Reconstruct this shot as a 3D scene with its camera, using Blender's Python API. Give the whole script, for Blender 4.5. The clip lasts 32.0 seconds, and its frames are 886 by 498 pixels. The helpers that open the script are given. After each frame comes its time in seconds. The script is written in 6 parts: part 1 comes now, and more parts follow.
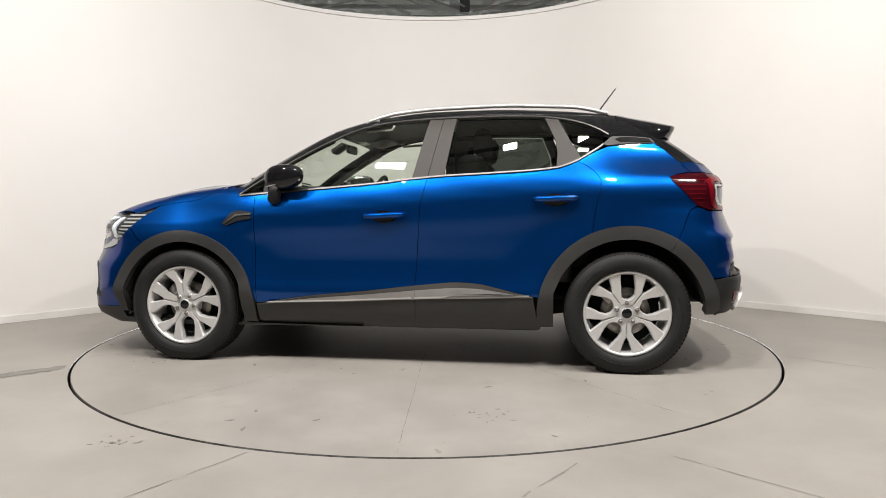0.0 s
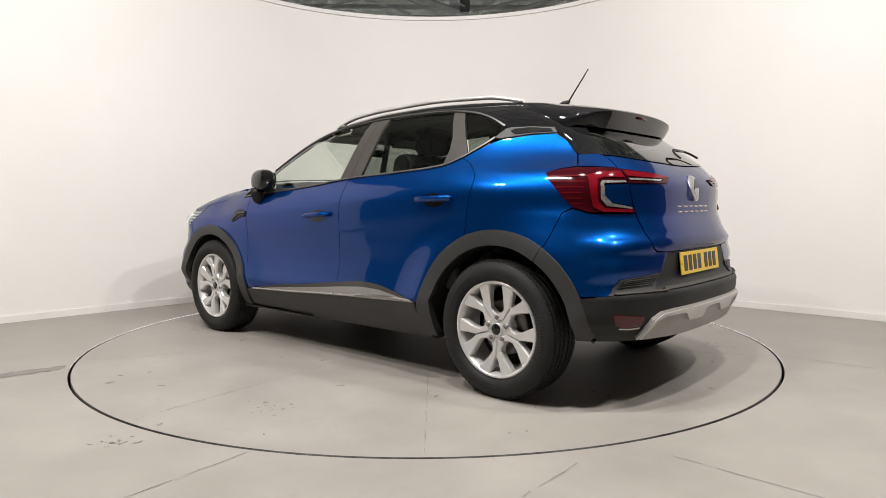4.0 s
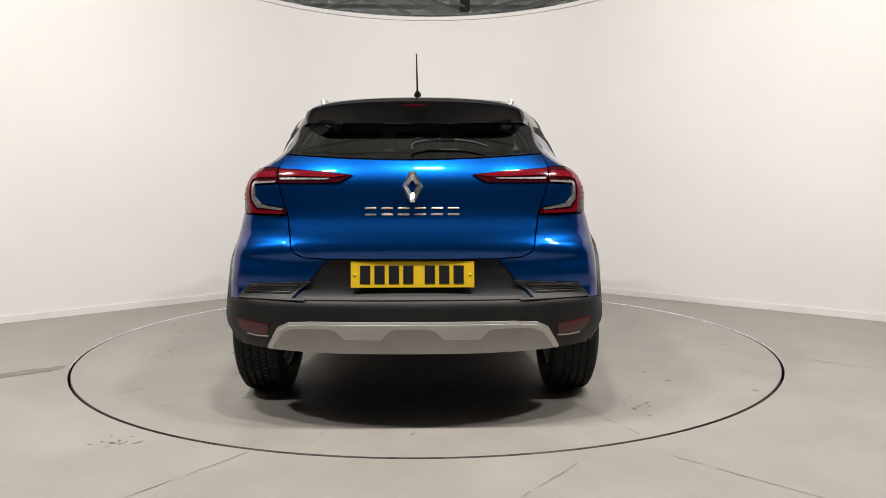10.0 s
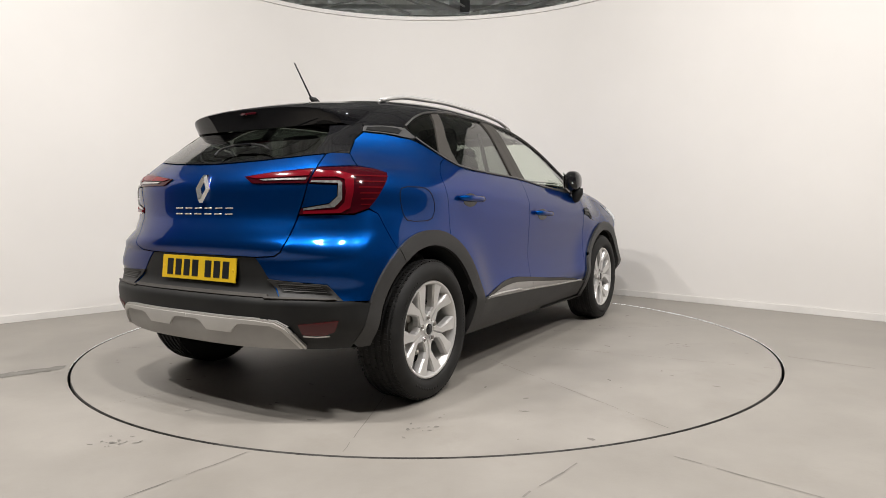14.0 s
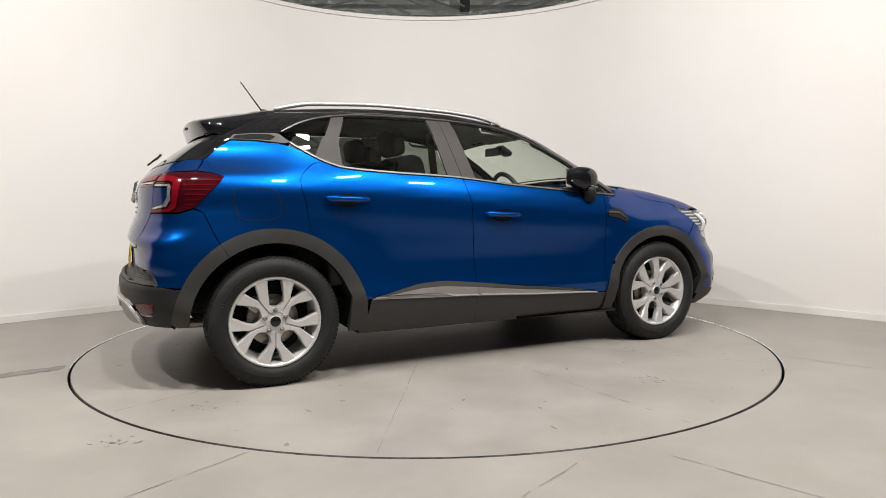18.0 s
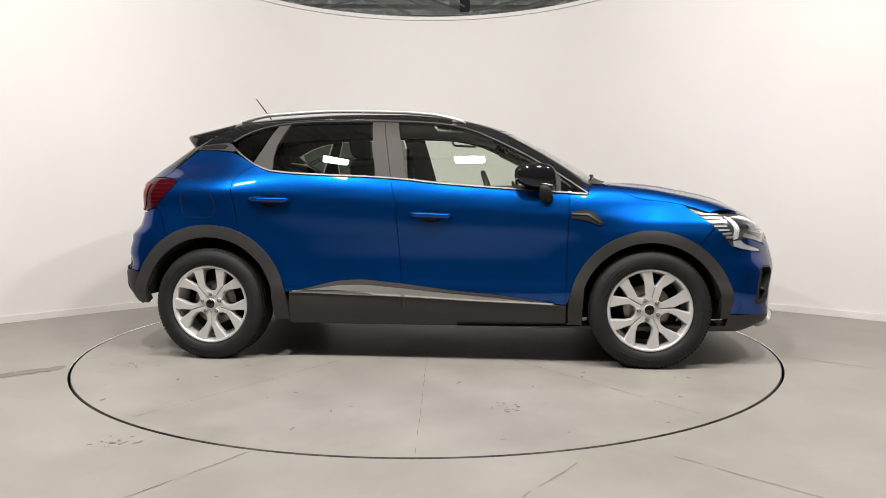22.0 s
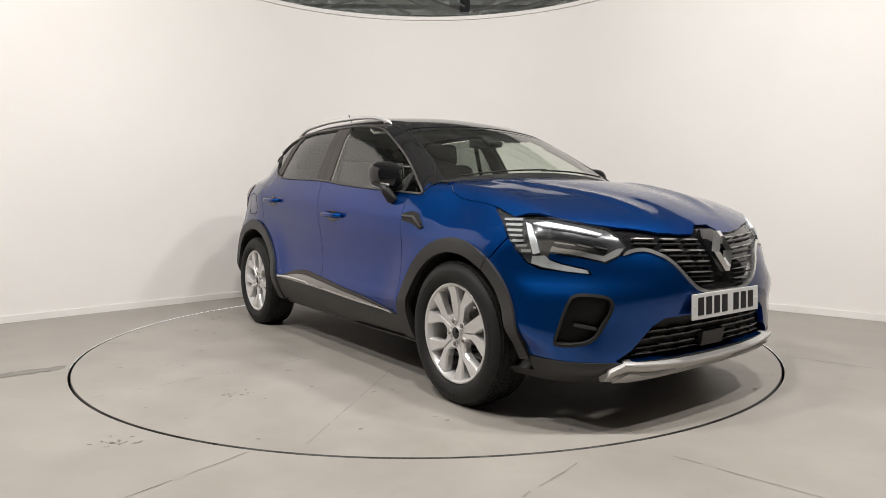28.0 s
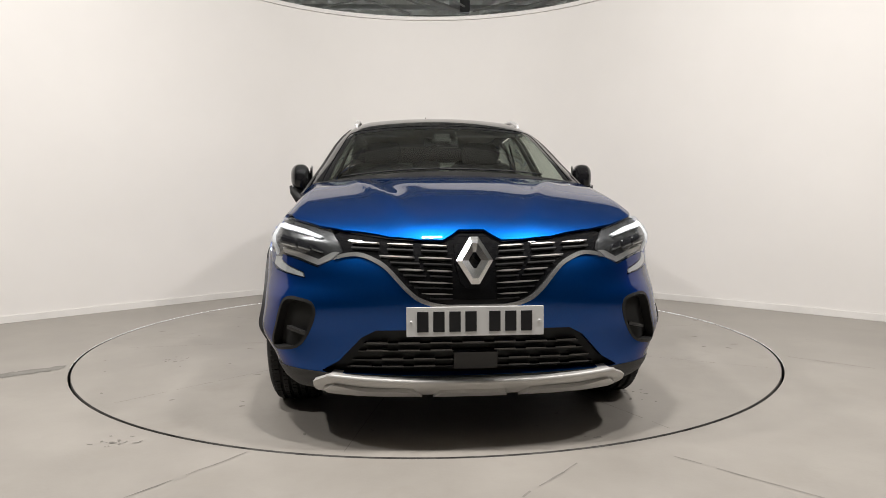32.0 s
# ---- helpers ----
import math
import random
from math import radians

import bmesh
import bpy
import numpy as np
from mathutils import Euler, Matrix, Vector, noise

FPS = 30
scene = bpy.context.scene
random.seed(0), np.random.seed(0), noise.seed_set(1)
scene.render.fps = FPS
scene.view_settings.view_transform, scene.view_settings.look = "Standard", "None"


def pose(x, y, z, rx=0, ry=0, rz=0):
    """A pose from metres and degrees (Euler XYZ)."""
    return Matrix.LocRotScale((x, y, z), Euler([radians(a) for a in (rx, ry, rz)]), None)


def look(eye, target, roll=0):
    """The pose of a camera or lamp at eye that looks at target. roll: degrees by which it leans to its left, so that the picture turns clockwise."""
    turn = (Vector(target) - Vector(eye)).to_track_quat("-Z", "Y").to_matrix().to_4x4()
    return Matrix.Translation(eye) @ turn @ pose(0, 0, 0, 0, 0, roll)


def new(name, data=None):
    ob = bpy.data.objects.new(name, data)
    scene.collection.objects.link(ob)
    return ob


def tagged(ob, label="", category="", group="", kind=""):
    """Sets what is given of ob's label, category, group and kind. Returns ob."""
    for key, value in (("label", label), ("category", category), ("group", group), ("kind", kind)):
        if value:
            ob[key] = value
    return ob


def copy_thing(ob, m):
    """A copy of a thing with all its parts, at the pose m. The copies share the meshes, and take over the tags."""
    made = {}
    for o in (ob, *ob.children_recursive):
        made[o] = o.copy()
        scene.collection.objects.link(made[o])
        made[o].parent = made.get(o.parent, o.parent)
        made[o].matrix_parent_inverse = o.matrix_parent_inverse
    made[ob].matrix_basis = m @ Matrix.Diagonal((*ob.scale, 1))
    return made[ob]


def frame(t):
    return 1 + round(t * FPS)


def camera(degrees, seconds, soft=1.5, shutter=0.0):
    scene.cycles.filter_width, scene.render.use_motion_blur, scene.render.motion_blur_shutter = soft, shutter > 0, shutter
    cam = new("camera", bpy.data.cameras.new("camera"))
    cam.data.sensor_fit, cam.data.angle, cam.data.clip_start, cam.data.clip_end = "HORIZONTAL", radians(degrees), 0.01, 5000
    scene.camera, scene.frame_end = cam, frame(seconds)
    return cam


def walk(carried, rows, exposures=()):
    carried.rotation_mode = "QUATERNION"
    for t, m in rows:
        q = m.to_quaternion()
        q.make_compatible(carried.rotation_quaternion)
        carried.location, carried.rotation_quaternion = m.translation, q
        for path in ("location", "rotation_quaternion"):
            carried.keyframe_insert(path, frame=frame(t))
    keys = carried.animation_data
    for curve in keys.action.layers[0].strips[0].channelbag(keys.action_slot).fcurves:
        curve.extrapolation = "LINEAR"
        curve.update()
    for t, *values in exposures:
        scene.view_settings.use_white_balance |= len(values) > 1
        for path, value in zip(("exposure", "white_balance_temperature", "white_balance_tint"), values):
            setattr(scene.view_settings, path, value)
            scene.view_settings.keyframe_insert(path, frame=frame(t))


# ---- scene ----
from mathutils.geometry import delaunay_2d_cdt

# One fixed camera before a photo booth; a car turns with the floor's round plate.
CAM_AT = Vector((0.0, -4.678, 0.966))
YAW, PITCH, ROLL = 1.188, -4.125, -0.184
cam = camera(68.14, 32.0, soft=0.5)
AIM = CAM_AT + Vector((math.sin(radians(YAW)) * math.cos(radians(PITCH)), math.cos(radians(YAW)) * math.cos(radians(PITCH)), math.sin(radians(PITCH))))
walk(cam, [(0.0, look(CAM_AT, AIM, ROLL)), (32.0, look(CAM_AT, AIM, ROLL))],
     exposures=[(0.0, 0.02), (6.0, 0.0), (10.0, -0.06), (13.0, -0.08), (18.0, -0.03), (22.0, 0.0), (26.0, -0.03), (29.0, -0.10), (32.0, -0.12)])

# ---- light ----
# Bright fill added from the hall's open far side to lift the roof.
world = bpy.data.worlds.new("hall_fill")
world.use_nodes = True
world.node_tree.nodes["Background"].inputs[0].default_value = (0.9, 0.93, 0.95, 1)
world.node_tree.nodes["Background"].inputs[1].default_value = 2.3
scene.world = world
scene.view_settings.exposure = 0.0
LAMP_WATTS = 95.0
LAMP_Y, LAMP_Z = -2.6, 4.3
LAMP_X = [-3.26, -1.64, -0.02, 1.60, 3.22]


# ---- materials ----
def material(name, color=(0.5, 0.5, 0.5), rough=0.5, metal=0.0, coat=0.0, coat_rough=0.03, ior=1.5):
    m = bpy.data.materials.new(name)
    m.use_nodes = True
    b = m.node_tree.nodes["Principled BSDF"]
    b.inputs["Base Color"].default_value = (*color, 1)
    b.inputs["Roughness"].default_value = rough
    b.inputs["Metallic"].default_value = metal
    b.inputs["Coat Weight"].default_value = coat
    b.inputs["Coat Roughness"].default_value = coat_rough
    b.inputs["IOR"].default_value = ior
    return m


def node(m, kind, **values):
    n = m.node_tree.nodes.new(kind)
    for key, value in values.items():
        if key in n.inputs:
            n.inputs[key].default_value = value
    return n


def vary(m, low, high, scale, detail=4.0, rough=None, bump=0.0, bump_scale=80.0, stretch=(1, 1, 1), second=None):
    """Two-scale colour variation, roughness variation and a fine relief in the thing's own space."""
    tree, b = m.node_tree, m.node_tree.nodes["Principled BSDF"]
    coord = node(m, "ShaderNodeTexCoord")
    mapping = node(m, "ShaderNodeMapping")
    mapping.inputs["Scale"].default_value = stretch
    tree.links.new(coord.outputs["Object"], mapping.inputs["Vector"])
    n1 = node(m, "ShaderNodeTexNoise", Scale=scale, Detail=detail, Roughness=0.6)
    tree.links.new(mapping.outputs["Vector"], n1.inputs["Vector"])
    ramp = node(m, "ShaderNodeValToRGB")
    ramp.color_ramp.elements[0].position, ramp.color_ramp.elements[1].position = 0.3, 0.7
    ramp.color_ramp.elements[0].color, ramp.color_ramp.elements[1].color = (*low, 1), (*high, 1)
    tree.links.new(n1.outputs["Fac"], ramp.inputs["Fac"])
    out = ramp.outputs["Color"]
    if second:
        n3 = node(m, "ShaderNodeTexNoise", Scale=second[0], Detail=6.0, Roughness=0.65)
        tree.links.new(mapping.outputs["Vector"], n3.inputs["Vector"])
        r3 = node(m, "ShaderNodeValToRGB")
        r3.color_ramp.elements[0].position, r3.color_ramp.elements[1].position = second[1], second[2]
        mix = node(m, "ShaderNodeMix")
        mix.data_type = "RGBA"
        mix.inputs[7].default_value = (*second[3], 1)
        tree.links.new(n3.outputs["Fac"], r3.inputs["Fac"])
        tree.links.new(r3.outputs["Color"], mix.inputs[0])
        tree.links.new(out, mix.inputs[6])
        out = mix.outputs[2]
    tree.links.new(out, b.inputs["Base Color"])
    if rough:
        mr = node(m, "ShaderNodeMapRange")
        mr.inputs["To Min"].default_value, mr.inputs["To Max"].default_value = rough
        tree.links.new(n1.outputs["Fac"], mr.inputs["Value"])
        tree.links.new(mr.outputs["Result"], b.inputs["Roughness"])
    if bump:
        n2 = node(m, "ShaderNodeTexNoise", Scale=bump_scale, Detail=3.0)
        tree.links.new(mapping.outputs["Vector"], n2.inputs["Vector"])
        bp = node(m, "ShaderNodeBump", Strength=bump, Distance=0.002)
        tree.links.new(n2.outputs["Fac"], bp.inputs["Height"])
        tree.links.new(bp.outputs["Normal"], b.inputs["Normal"])
    return m


def glass(name, tint, ior=1.75, rough=0.0):
    """A thin tinted pane: clear transmission with a mirror gloss driven by Fresnel."""
    m = bpy.data.materials.new(name)
    m.use_nodes = True
    tree = m.node_tree
    tree.nodes.remove(tree.nodes["Principled BSDF"])
    f0 = ((ior - 1) / (ior + 1)) ** 2
    edge = node(m, "ShaderNodeLayerWeight", Blend=0.5)
    power = node(m, "ShaderNodeMath")
    power.operation = "POWER"
    power.inputs[1].default_value = 5.0
    fres = node(m, "ShaderNodeMapRange")
    fres.inputs["To Min"].default_value, fres.inputs["To Max"].default_value = f0, 1.0
    tree.links.new(edge.outputs["Facing"], power.inputs[0])
    tree.links.new(power.outputs[0], fres.inputs["Value"])
    clear = node(m, "ShaderNodeBsdfTransparent")
    clear.inputs["Color"].default_value = (*tint, 1)
    gloss = node(m, "ShaderNodeBsdfGlossy", Roughness=rough)
    gloss.inputs["Color"].default_value = (1, 1, 1, 1)
    mix = node(m, "ShaderNodeMixShader")
    tree.links.new(fres.outputs[0], mix.inputs[0])
    tree.links.new(clear.outputs[0], mix.inputs[1])
    tree.links.new(gloss.outputs[0], mix.inputs[2])
    tree.links.new(mix.outputs[0], tree.nodes["Material Output"].inputs["Surface"])
    return m


def glow(name, color, strength):
    m = bpy.data.materials.new(name)
    m.use_nodes = True
    b = m.node_tree.nodes["Principled BSDF"]
    b.inputs["Base Color"].default_value = (*color, 1)
    b.inputs["Emission Color"].default_value = (*color, 1)
    b.inputs["Emission Strength"].default_value = strength
    return m


WALL = vary(material("white_wall_paint", rough=0.6), (0.77, 0.745, 0.715), (0.81, 0.785, 0.755), 0.7, rough=(0.5, 0.65), bump=0.05, bump_scale=60)
TRIM = vary(material("white_trim_paint", rough=0.5), (0.72, 0.70, 0.67), (0.80, 0.78, 0.75), 3.0, rough=(0.4, 0.6))
FLOOR = vary(material("grey_floor_paint", rough=0.5), (0.258, 0.239, 0.213), (0.336, 0.313, 0.282), 1.6, detail=10.0, rough=(0.36, 0.62), bump=0.16, bump_scale=60,
             second=(2.6, 0.56, 0.8, (0.275, 0.253, 0.222)))
PLATE_PAINT = vary(material("turntable_floor_paint", rough=0.5), (0.258, 0.239, 0.213), (0.340, 0.317, 0.286), 1.9, detail=10.0, rough=(0.34, 0.62), bump=0.16, bump_scale=60,
                   second=(3.1, 0.55, 0.8, (0.265, 0.243, 0.213)))
SCUFF = vary(material("floor_scuff", rough=0.8), (0.16, 0.15, 0.135), (0.27, 0.25, 0.23), 9.0)
PATCH = vary(material("bare_concrete", rough=0.8), (0.17, 0.162, 0.145), (0.25, 0.237, 0.215), 9.0, bump=0.2, bump_scale=50)
# Near-black colour puts the shade of the ring gap into its walls.
GAP = vary(material("ring_gap_shade", rough=0.7), (0.002, 0.002, 0.002), (0.006, 0.0055, 0.005), 5.0)
# Darkened too: covers the plate's side, which lies in the gap's shade.
STEEL_EDGE = vary(material("shaded_worn_steel_edge", rough=0.4, metal=0.8), (0.02, 0.019, 0.018), (0.09, 0.085, 0.08), 12.0, rough=(0.3, 0.6))
SHEET = vary(material("grey_roof_sheet", rough=0.6), (0.74, 0.76, 0.73), (0.82, 0.84, 0.80), 1.2, rough=(0.45, 0.7))
HALL = vary(material("grey_hall_cladding", rough=0.7), (0.14, 0.137, 0.13), (0.19, 0.187, 0.178), 1.0)
BEAM = vary(material("galvanised_beam", rough=0.5, metal=0.3), (0.40, 0.41, 0.40), (0.55, 0.56, 0.55), 3.0, rough=(0.4, 0.6))
DARK_STEEL = vary(material("dark_steel", rough=0.5), (0.02, 0.02, 0.02), (0.05, 0.05, 0.05), 8.0)
LED = glow("led_diffuser", (1.0, 0.96, 0.9), 12.0)


def paint_blue():
    """Metallic blue: fine flake relief under a clear coat."""
    m = material("metallic_blue_paint", (0.001, 0.05, 0.23), 0.34, 0.86, coat=1.0, coat_rough=0.008)
    tree, b = m.node_tree, m.node_tree.nodes["Principled BSDF"]
    b.inputs["Coat IOR"].default_value = 1.38
    b.inputs["Specular Tint"].default_value = (0.0, 0.01, 0.05, 1)
    coord = node(m, "ShaderNodeTexCoord")
    flake = node(m, "ShaderNodeTexVoronoi", Scale=900.0)
    tree.links.new(coord.outputs["Object"], flake.inputs["Vector"])
    ramp = node(m, "ShaderNodeValToRGB")
    ramp.color_ramp.elements[0].color, ramp.color_ramp.elements[1].color = (0.0002, 0.039, 0.195, 1), (0.0006, 0.075, 0.335, 1)
    tree.links.new(flake.outputs["Color"], ramp.inputs["Fac"])
    tree.links.new(ramp.outputs["Color"], b.inputs["Base Color"])
    return m


BLUE = paint_blue()
BLACK_GLOSS = material("black_gloss_paint", (0.008, 0.008, 0.009), 0.25, 0.0, coat=1.0, coat_rough=0.015)
BLACK_GLOSS.node_tree.nodes["Principled BSDF"].inputs["Specular IOR Level"].default_value = 0.0
CLAD = vary(material("black_grained_plastic", rough=0.6), (0.024, 0.0235, 0.023), (0.034, 0.033, 0.032), 4.0, rough=(0.46, 0.58), bump=0.25, bump_scale=700)
BLACK = vary(material("black_plastic", rough=0.5), (0.014, 0.014, 0.0145), (0.023, 0.023, 0.022), 6.0, rough=(0.4, 0.6))
LINER = vary(material("black_felt_liner", rough=0.95), (0.008, 0.008, 0.008), (0.016, 0.016, 0.0155), 20.0)
CHROME = vary(material("chrome", rough=0.12, metal=1.0), (0.72, 0.73, 0.74), (0.80, 0.80, 0.81), 8.0, rough=(0.08, 0.18))
SATIN = vary(material("satin_silver", rough=0.38, metal=0.7), (0.52, 0.50, 0.48), (0.60, 0.58, 0.56), 6.0, rough=(0.32, 0.42))
SKID = vary(material("silver_painted_plastic", rough=0.4, metal=0.35), (0.33, 0.32, 0.305), (0.40, 0.39, 0.375), 5.0, rough=(0.35, 0.5), bump=0.05, bump_scale=400)
# Lighter copy of the skid silver, for faces that catch more light.
SKID_PALE = vary(material("lightened_silver_plastic", rough=0.4, metal=0.2), (0.56, 0.545, 0.52), (0.64, 0.625, 0.60), 5.0, rough=(0.35, 0.5))
PILLAR = vary(material("dark_pillar_film", rough=0.45), (0.044, 0.040, 0.036), (0.058, 0.053, 0.048), 4.0, rough=(0.5, 0.6))
GLASS_CLEAR = glass("green_tinted_glass", (0.87, 0.92, 0.86), 1.9)
RAIL_SILVER = vary(material("silver_roof_rail", rough=0.3, metal=0.55), (0.62, 0.61, 0.60), (0.72, 0.71, 0.70), 6.0, rough=(0.25, 0.35))
GLASS_DARK = glass("privacy_glass", (0.24, 0.265, 0.24))
GLASS_REAR = glass("dark_rear_glass", (0.11, 0.125, 0.11), 1.9)
LENS_CLEAR = glass("clear_lens", (0.93, 0.95, 0.96))
RUBBER = vary(material("tyre_rubber", rough=0.7), (0.012, 0.0118, 0.0115), (0.021, 0.0205, 0.020), 10.0, rough=(0.5, 0.75), bump=0.15, bump_scale=250)
for dull in (RUBBER, PILLAR, BLACK, LINER):
    dull.node_tree.nodes["Principled BSDF"].inputs["Specular IOR Level"].default_value = 0.25
ALLOY = vary(material("silver_alloy", rough=0.3, metal=0.45), (0.62, 0.61, 0.595), (0.72, 0.71, 0.70), 6.0, rough=(0.24, 0.36))
IRON = vary(material("brake_steel", rough=0.45, metal=0.8), (0.22, 0.20, 0.18), (0.36, 0.34, 0.31), 15.0, rough=(0.3, 0.5))
RED_LENS = material("red_lamp_lens", (0.10, 0.004, 0.007), 0.12, 0.0, ior=1.3)
RED_BRIGHT = material("bright_red_lamp_band", (0.15, 0.004, 0.010), 0.1, 0.0, ior=1.3)
RED_DARK = material("dark_red_lamp_glass", (0.038, 0.002, 0.005), 0.1, 0.0, ior=1.3)
CLEAR_LAMP = vary(material("clear_lamp_optic", rough=0.15, metal=0.7), (0.30, 0.295, 0.29), (0.75, 0.74, 0.73), 70.0, rough=(0.08, 0.25))
LAMP_BOWL = vary(material("smoked_lamp_bowl", rough=0.25, metal=0.5), (0.06, 0.06, 0.062), (0.13, 0.13, 0.132), 40.0, rough=(0.15, 0.3))
PROJECTOR = material("projector_glass", (0.03, 0.03, 0.034), 0.05, 0.0, coat=1.0)
REFLECTOR = material("dark_red_reflector", (0.09, 0.006, 0.008), 0.25, 0.0)
# The daytime band is off; faint emission stands in for reflected light.
DRL = glow("unlit_band_faint_glow", (0.95, 0.97, 1.0), 0.12)
WINDOW_STRIP = vary(material("grey_bright_strip", rough=0.3, metal=0.9), (0.11, 0.108, 0.105), (0.16, 0.156, 0.152), 8.0, rough=(0.4, 0.5))
BRIGHT = vary(material("bright_trim", rough=0.2, metal=0.85), (0.60, 0.60, 0.60), (0.70, 0.70, 0.69), 8.0, rough=(0.14, 0.24))
MOULD = vary(material("grey_satin_moulding", rough=0.4, metal=0.5), (0.28, 0.268, 0.255), (0.34, 0.328, 0.314), 6.0, rough=(0.33, 0.43))
RIB = vary(material("pale_lamp_plastic", rough=0.25), (0.38, 0.38, 0.375), (0.50, 0.50, 0.49), 30.0, rough=(0.2, 0.3))
PLATE_YELLOW = vary(material("yellow_reflective_plate", rough=0.35), (0.78, 0.50, 0.015), (0.83, 0.54, 0.02), 3.0)
PLATE_WHITE = vary(material("white_reflective_plate", rough=0.35), (0.70, 0.70, 0.69), (0.78, 0.78, 0.77), 3.0)
PLATE_INK = material("plate_black", (0.01, 0.01, 0.012), 0.4)
CLOTH = vary(material("dark_grey_seat_cloth", rough=0.9), (0.035, 0.035, 0.037), (0.06, 0.06, 0.062), 40.0, bump=0.3, bump_scale=500)
TRIM_GREY = vary(material("grey_headlining", rough=0.9), (0.45, 0.44, 0.41), (0.52, 0.51, 0.48), 20.0)
DASH = vary(material("dark_dashboard_plastic", rough=0.6), (0.018, 0.018, 0.02), (0.03, 0.03, 0.032), 12.0, bump=0.2, bump_scale=400)
MIRROR = material("mirror_glass", (0.9, 0.9, 0.9), 0.02, 1.0)


# ---- mesh helpers ----
def mesh_of(name, bm, smooth=True):
    me = bpy.data.meshes.new(name)
    bm.to_mesh(me)
    bm.free()
    if smooth:
        me.polygons.foreach_set("use_smooth", [True] * len(me.polygons))
    return me


def part(name, data, mat, parent, label="", smooth=True):
    """Links a bmesh or mesh as one object under a thing or a part."""
    me = mesh_of(name, data, smooth) if isinstance(data, bmesh.types.BMesh) else data
    if not me.materials:
        me.materials.append(mat)
    ob = new(name, me)
    ob.parent = parent
    return tagged(ob, label)


def top_thing(name, data, mat, label, category, kind="", group="", smooth=False):
    me = mesh_of(name, data, smooth) if isinstance(data, bmesh.types.BMesh) else data
    if not me.materials:
        me.materials.append(mat)
    return tagged(new(name, me), label, category, group, kind)


def rbox(bm, c, s, bevel=0.01, segs=2, m=None):
    """A box with rounded edges, added to bm."""
    start = len(bm.verts)
    made = bmesh.ops.create_cube(bm, size=1.0)["verts"]
    bmesh.ops.scale(bm, vec=s, verts=made)
    if bevel:
        edges = list({e for v in made for e in v.link_edges})
        made = list({v for f in bmesh.ops.bevel(bm, geom=edges, offset=min(bevel, 0.49 * min(s)), segments=segs, affect="EDGES", profile=0.5)["faces"] for v in f.verts})
        bm.verts.ensure_lookup_table()
        made = bm.verts[start:]
    if m:
        bmesh.ops.transform(bm, matrix=m, verts=made)
    bmesh.ops.translate(bm, vec=c, verts=made)
    return bm


def tube(path, radius, sides=10, bm=None, closed=False, flat=1.0):
    """A tube along a list of points; radius may be a list."""
    bm = bm or bmesh.new()
    pts = [Vector(p) for p in path]
    rings = []
    for i, p in enumerate(pts):
        a = pts[i - 1] if i or closed else p
        b = pts[(i + 1) % len(pts)] if i + 1 < len(pts) or closed else p
        d = (b - a).normalized()
        u = d.cross(Vector((0, 0, 1)))
        u = u.normalized() if u.length > 1e-4 else Vector((1, 0, 0))
        v = d.cross(u)
        r = radius[i] if isinstance(radius, (list, tuple)) else radius
        rings.append([bm.verts.new(p + (u * math.cos(2 * math.pi * k / sides) + v * flat * math.sin(2 * math.pi * k / sides)) * r) for k in range(sides)])
    n = len(rings)
    for i in range(n if closed else n - 1):
        a, b = rings[i], rings[(i + 1) % n]
        for k in range(sides):
            bm.faces.new((a[k], a[(k + 1) % sides], b[(k + 1) % sides], b[k]))
    if not closed:
        bm.faces.new(rings[0][::-1]), bm.faces.new(rings[-1])
    bmesh.ops.recalc_face_normals(bm, faces=bm.faces)
    return bm


def lathe(profile, sides=64, bm=None, closed=False):
    """Turns (radius, y) pairs round the y axis."""
    bm = bm or bmesh.new()
    rings = [[bm.verts.new((r * math.cos(2 * math.pi * k / sides), y, r * math.sin(2 * math.pi * k / sides))) for k in range(sides)] for r, y in profile]
    for i in range(len(rings) if closed else len(rings) - 1):
        a, b = rings[i], rings[(i + 1) % len(rings)]
        for k in range(sides):
            bm.faces.new((a[k], b[k], b[(k + 1) % sides], a[(k + 1) % sides]))
    bmesh.ops.recalc_face_normals(bm, faces=bm.faces)
    return bm


def prism(poly, y0, y1, bevel=0.0, inset=0.0):
    """Extrudes an (x, z) polygon from y0 to y1; the far face is drawn in by inset."""
    bm = bmesh.new()
    c = sum((Vector(p) for p in poly), Vector((0, 0))) / len(poly)
    a = [bm.verts.new((p[0], y0, p[1])) for p in poly]
    b = []
    for p in poly:
        d = Vector(p) - c
        q = c + d * max(0.0, 1 - inset / max(d.length, 1e-6))
        b.append(bm.verts.new((q.x, y1, q.y)))
    n = len(poly)
    for i in range(n):
        bm.faces.new((a[i], a[(i + 1) % n], b[(i + 1) % n], b[i]))
    bm.faces.new(a), bm.faces.new(b)
    bmesh.ops.recalc_face_normals(bm, faces=bm.faces)
    if bevel:
        bmesh.ops.bevel(bm, geom=list(bm.edges), offset=bevel, segments=1, affect="EDGES")
    return bm


# ---- the booth ----
def booth_plan():
    """The wall's inner line: two straight walls with a rounded corner behind the car, closed behind the camera."""
    top, r, k = 3.95, 2.35, math.sqrt(0.5)
    cy = top - r / k
    right = [(4.9, top - 4.9 * 0.965)]
    arc = [(r * math.cos(a), cy + r * math.sin(a)) for a in [radians(45 + 90 * i / 24) for i in range(25)]]
    return right + arc + [(-4.9, top - 4.9 * 0.965)]


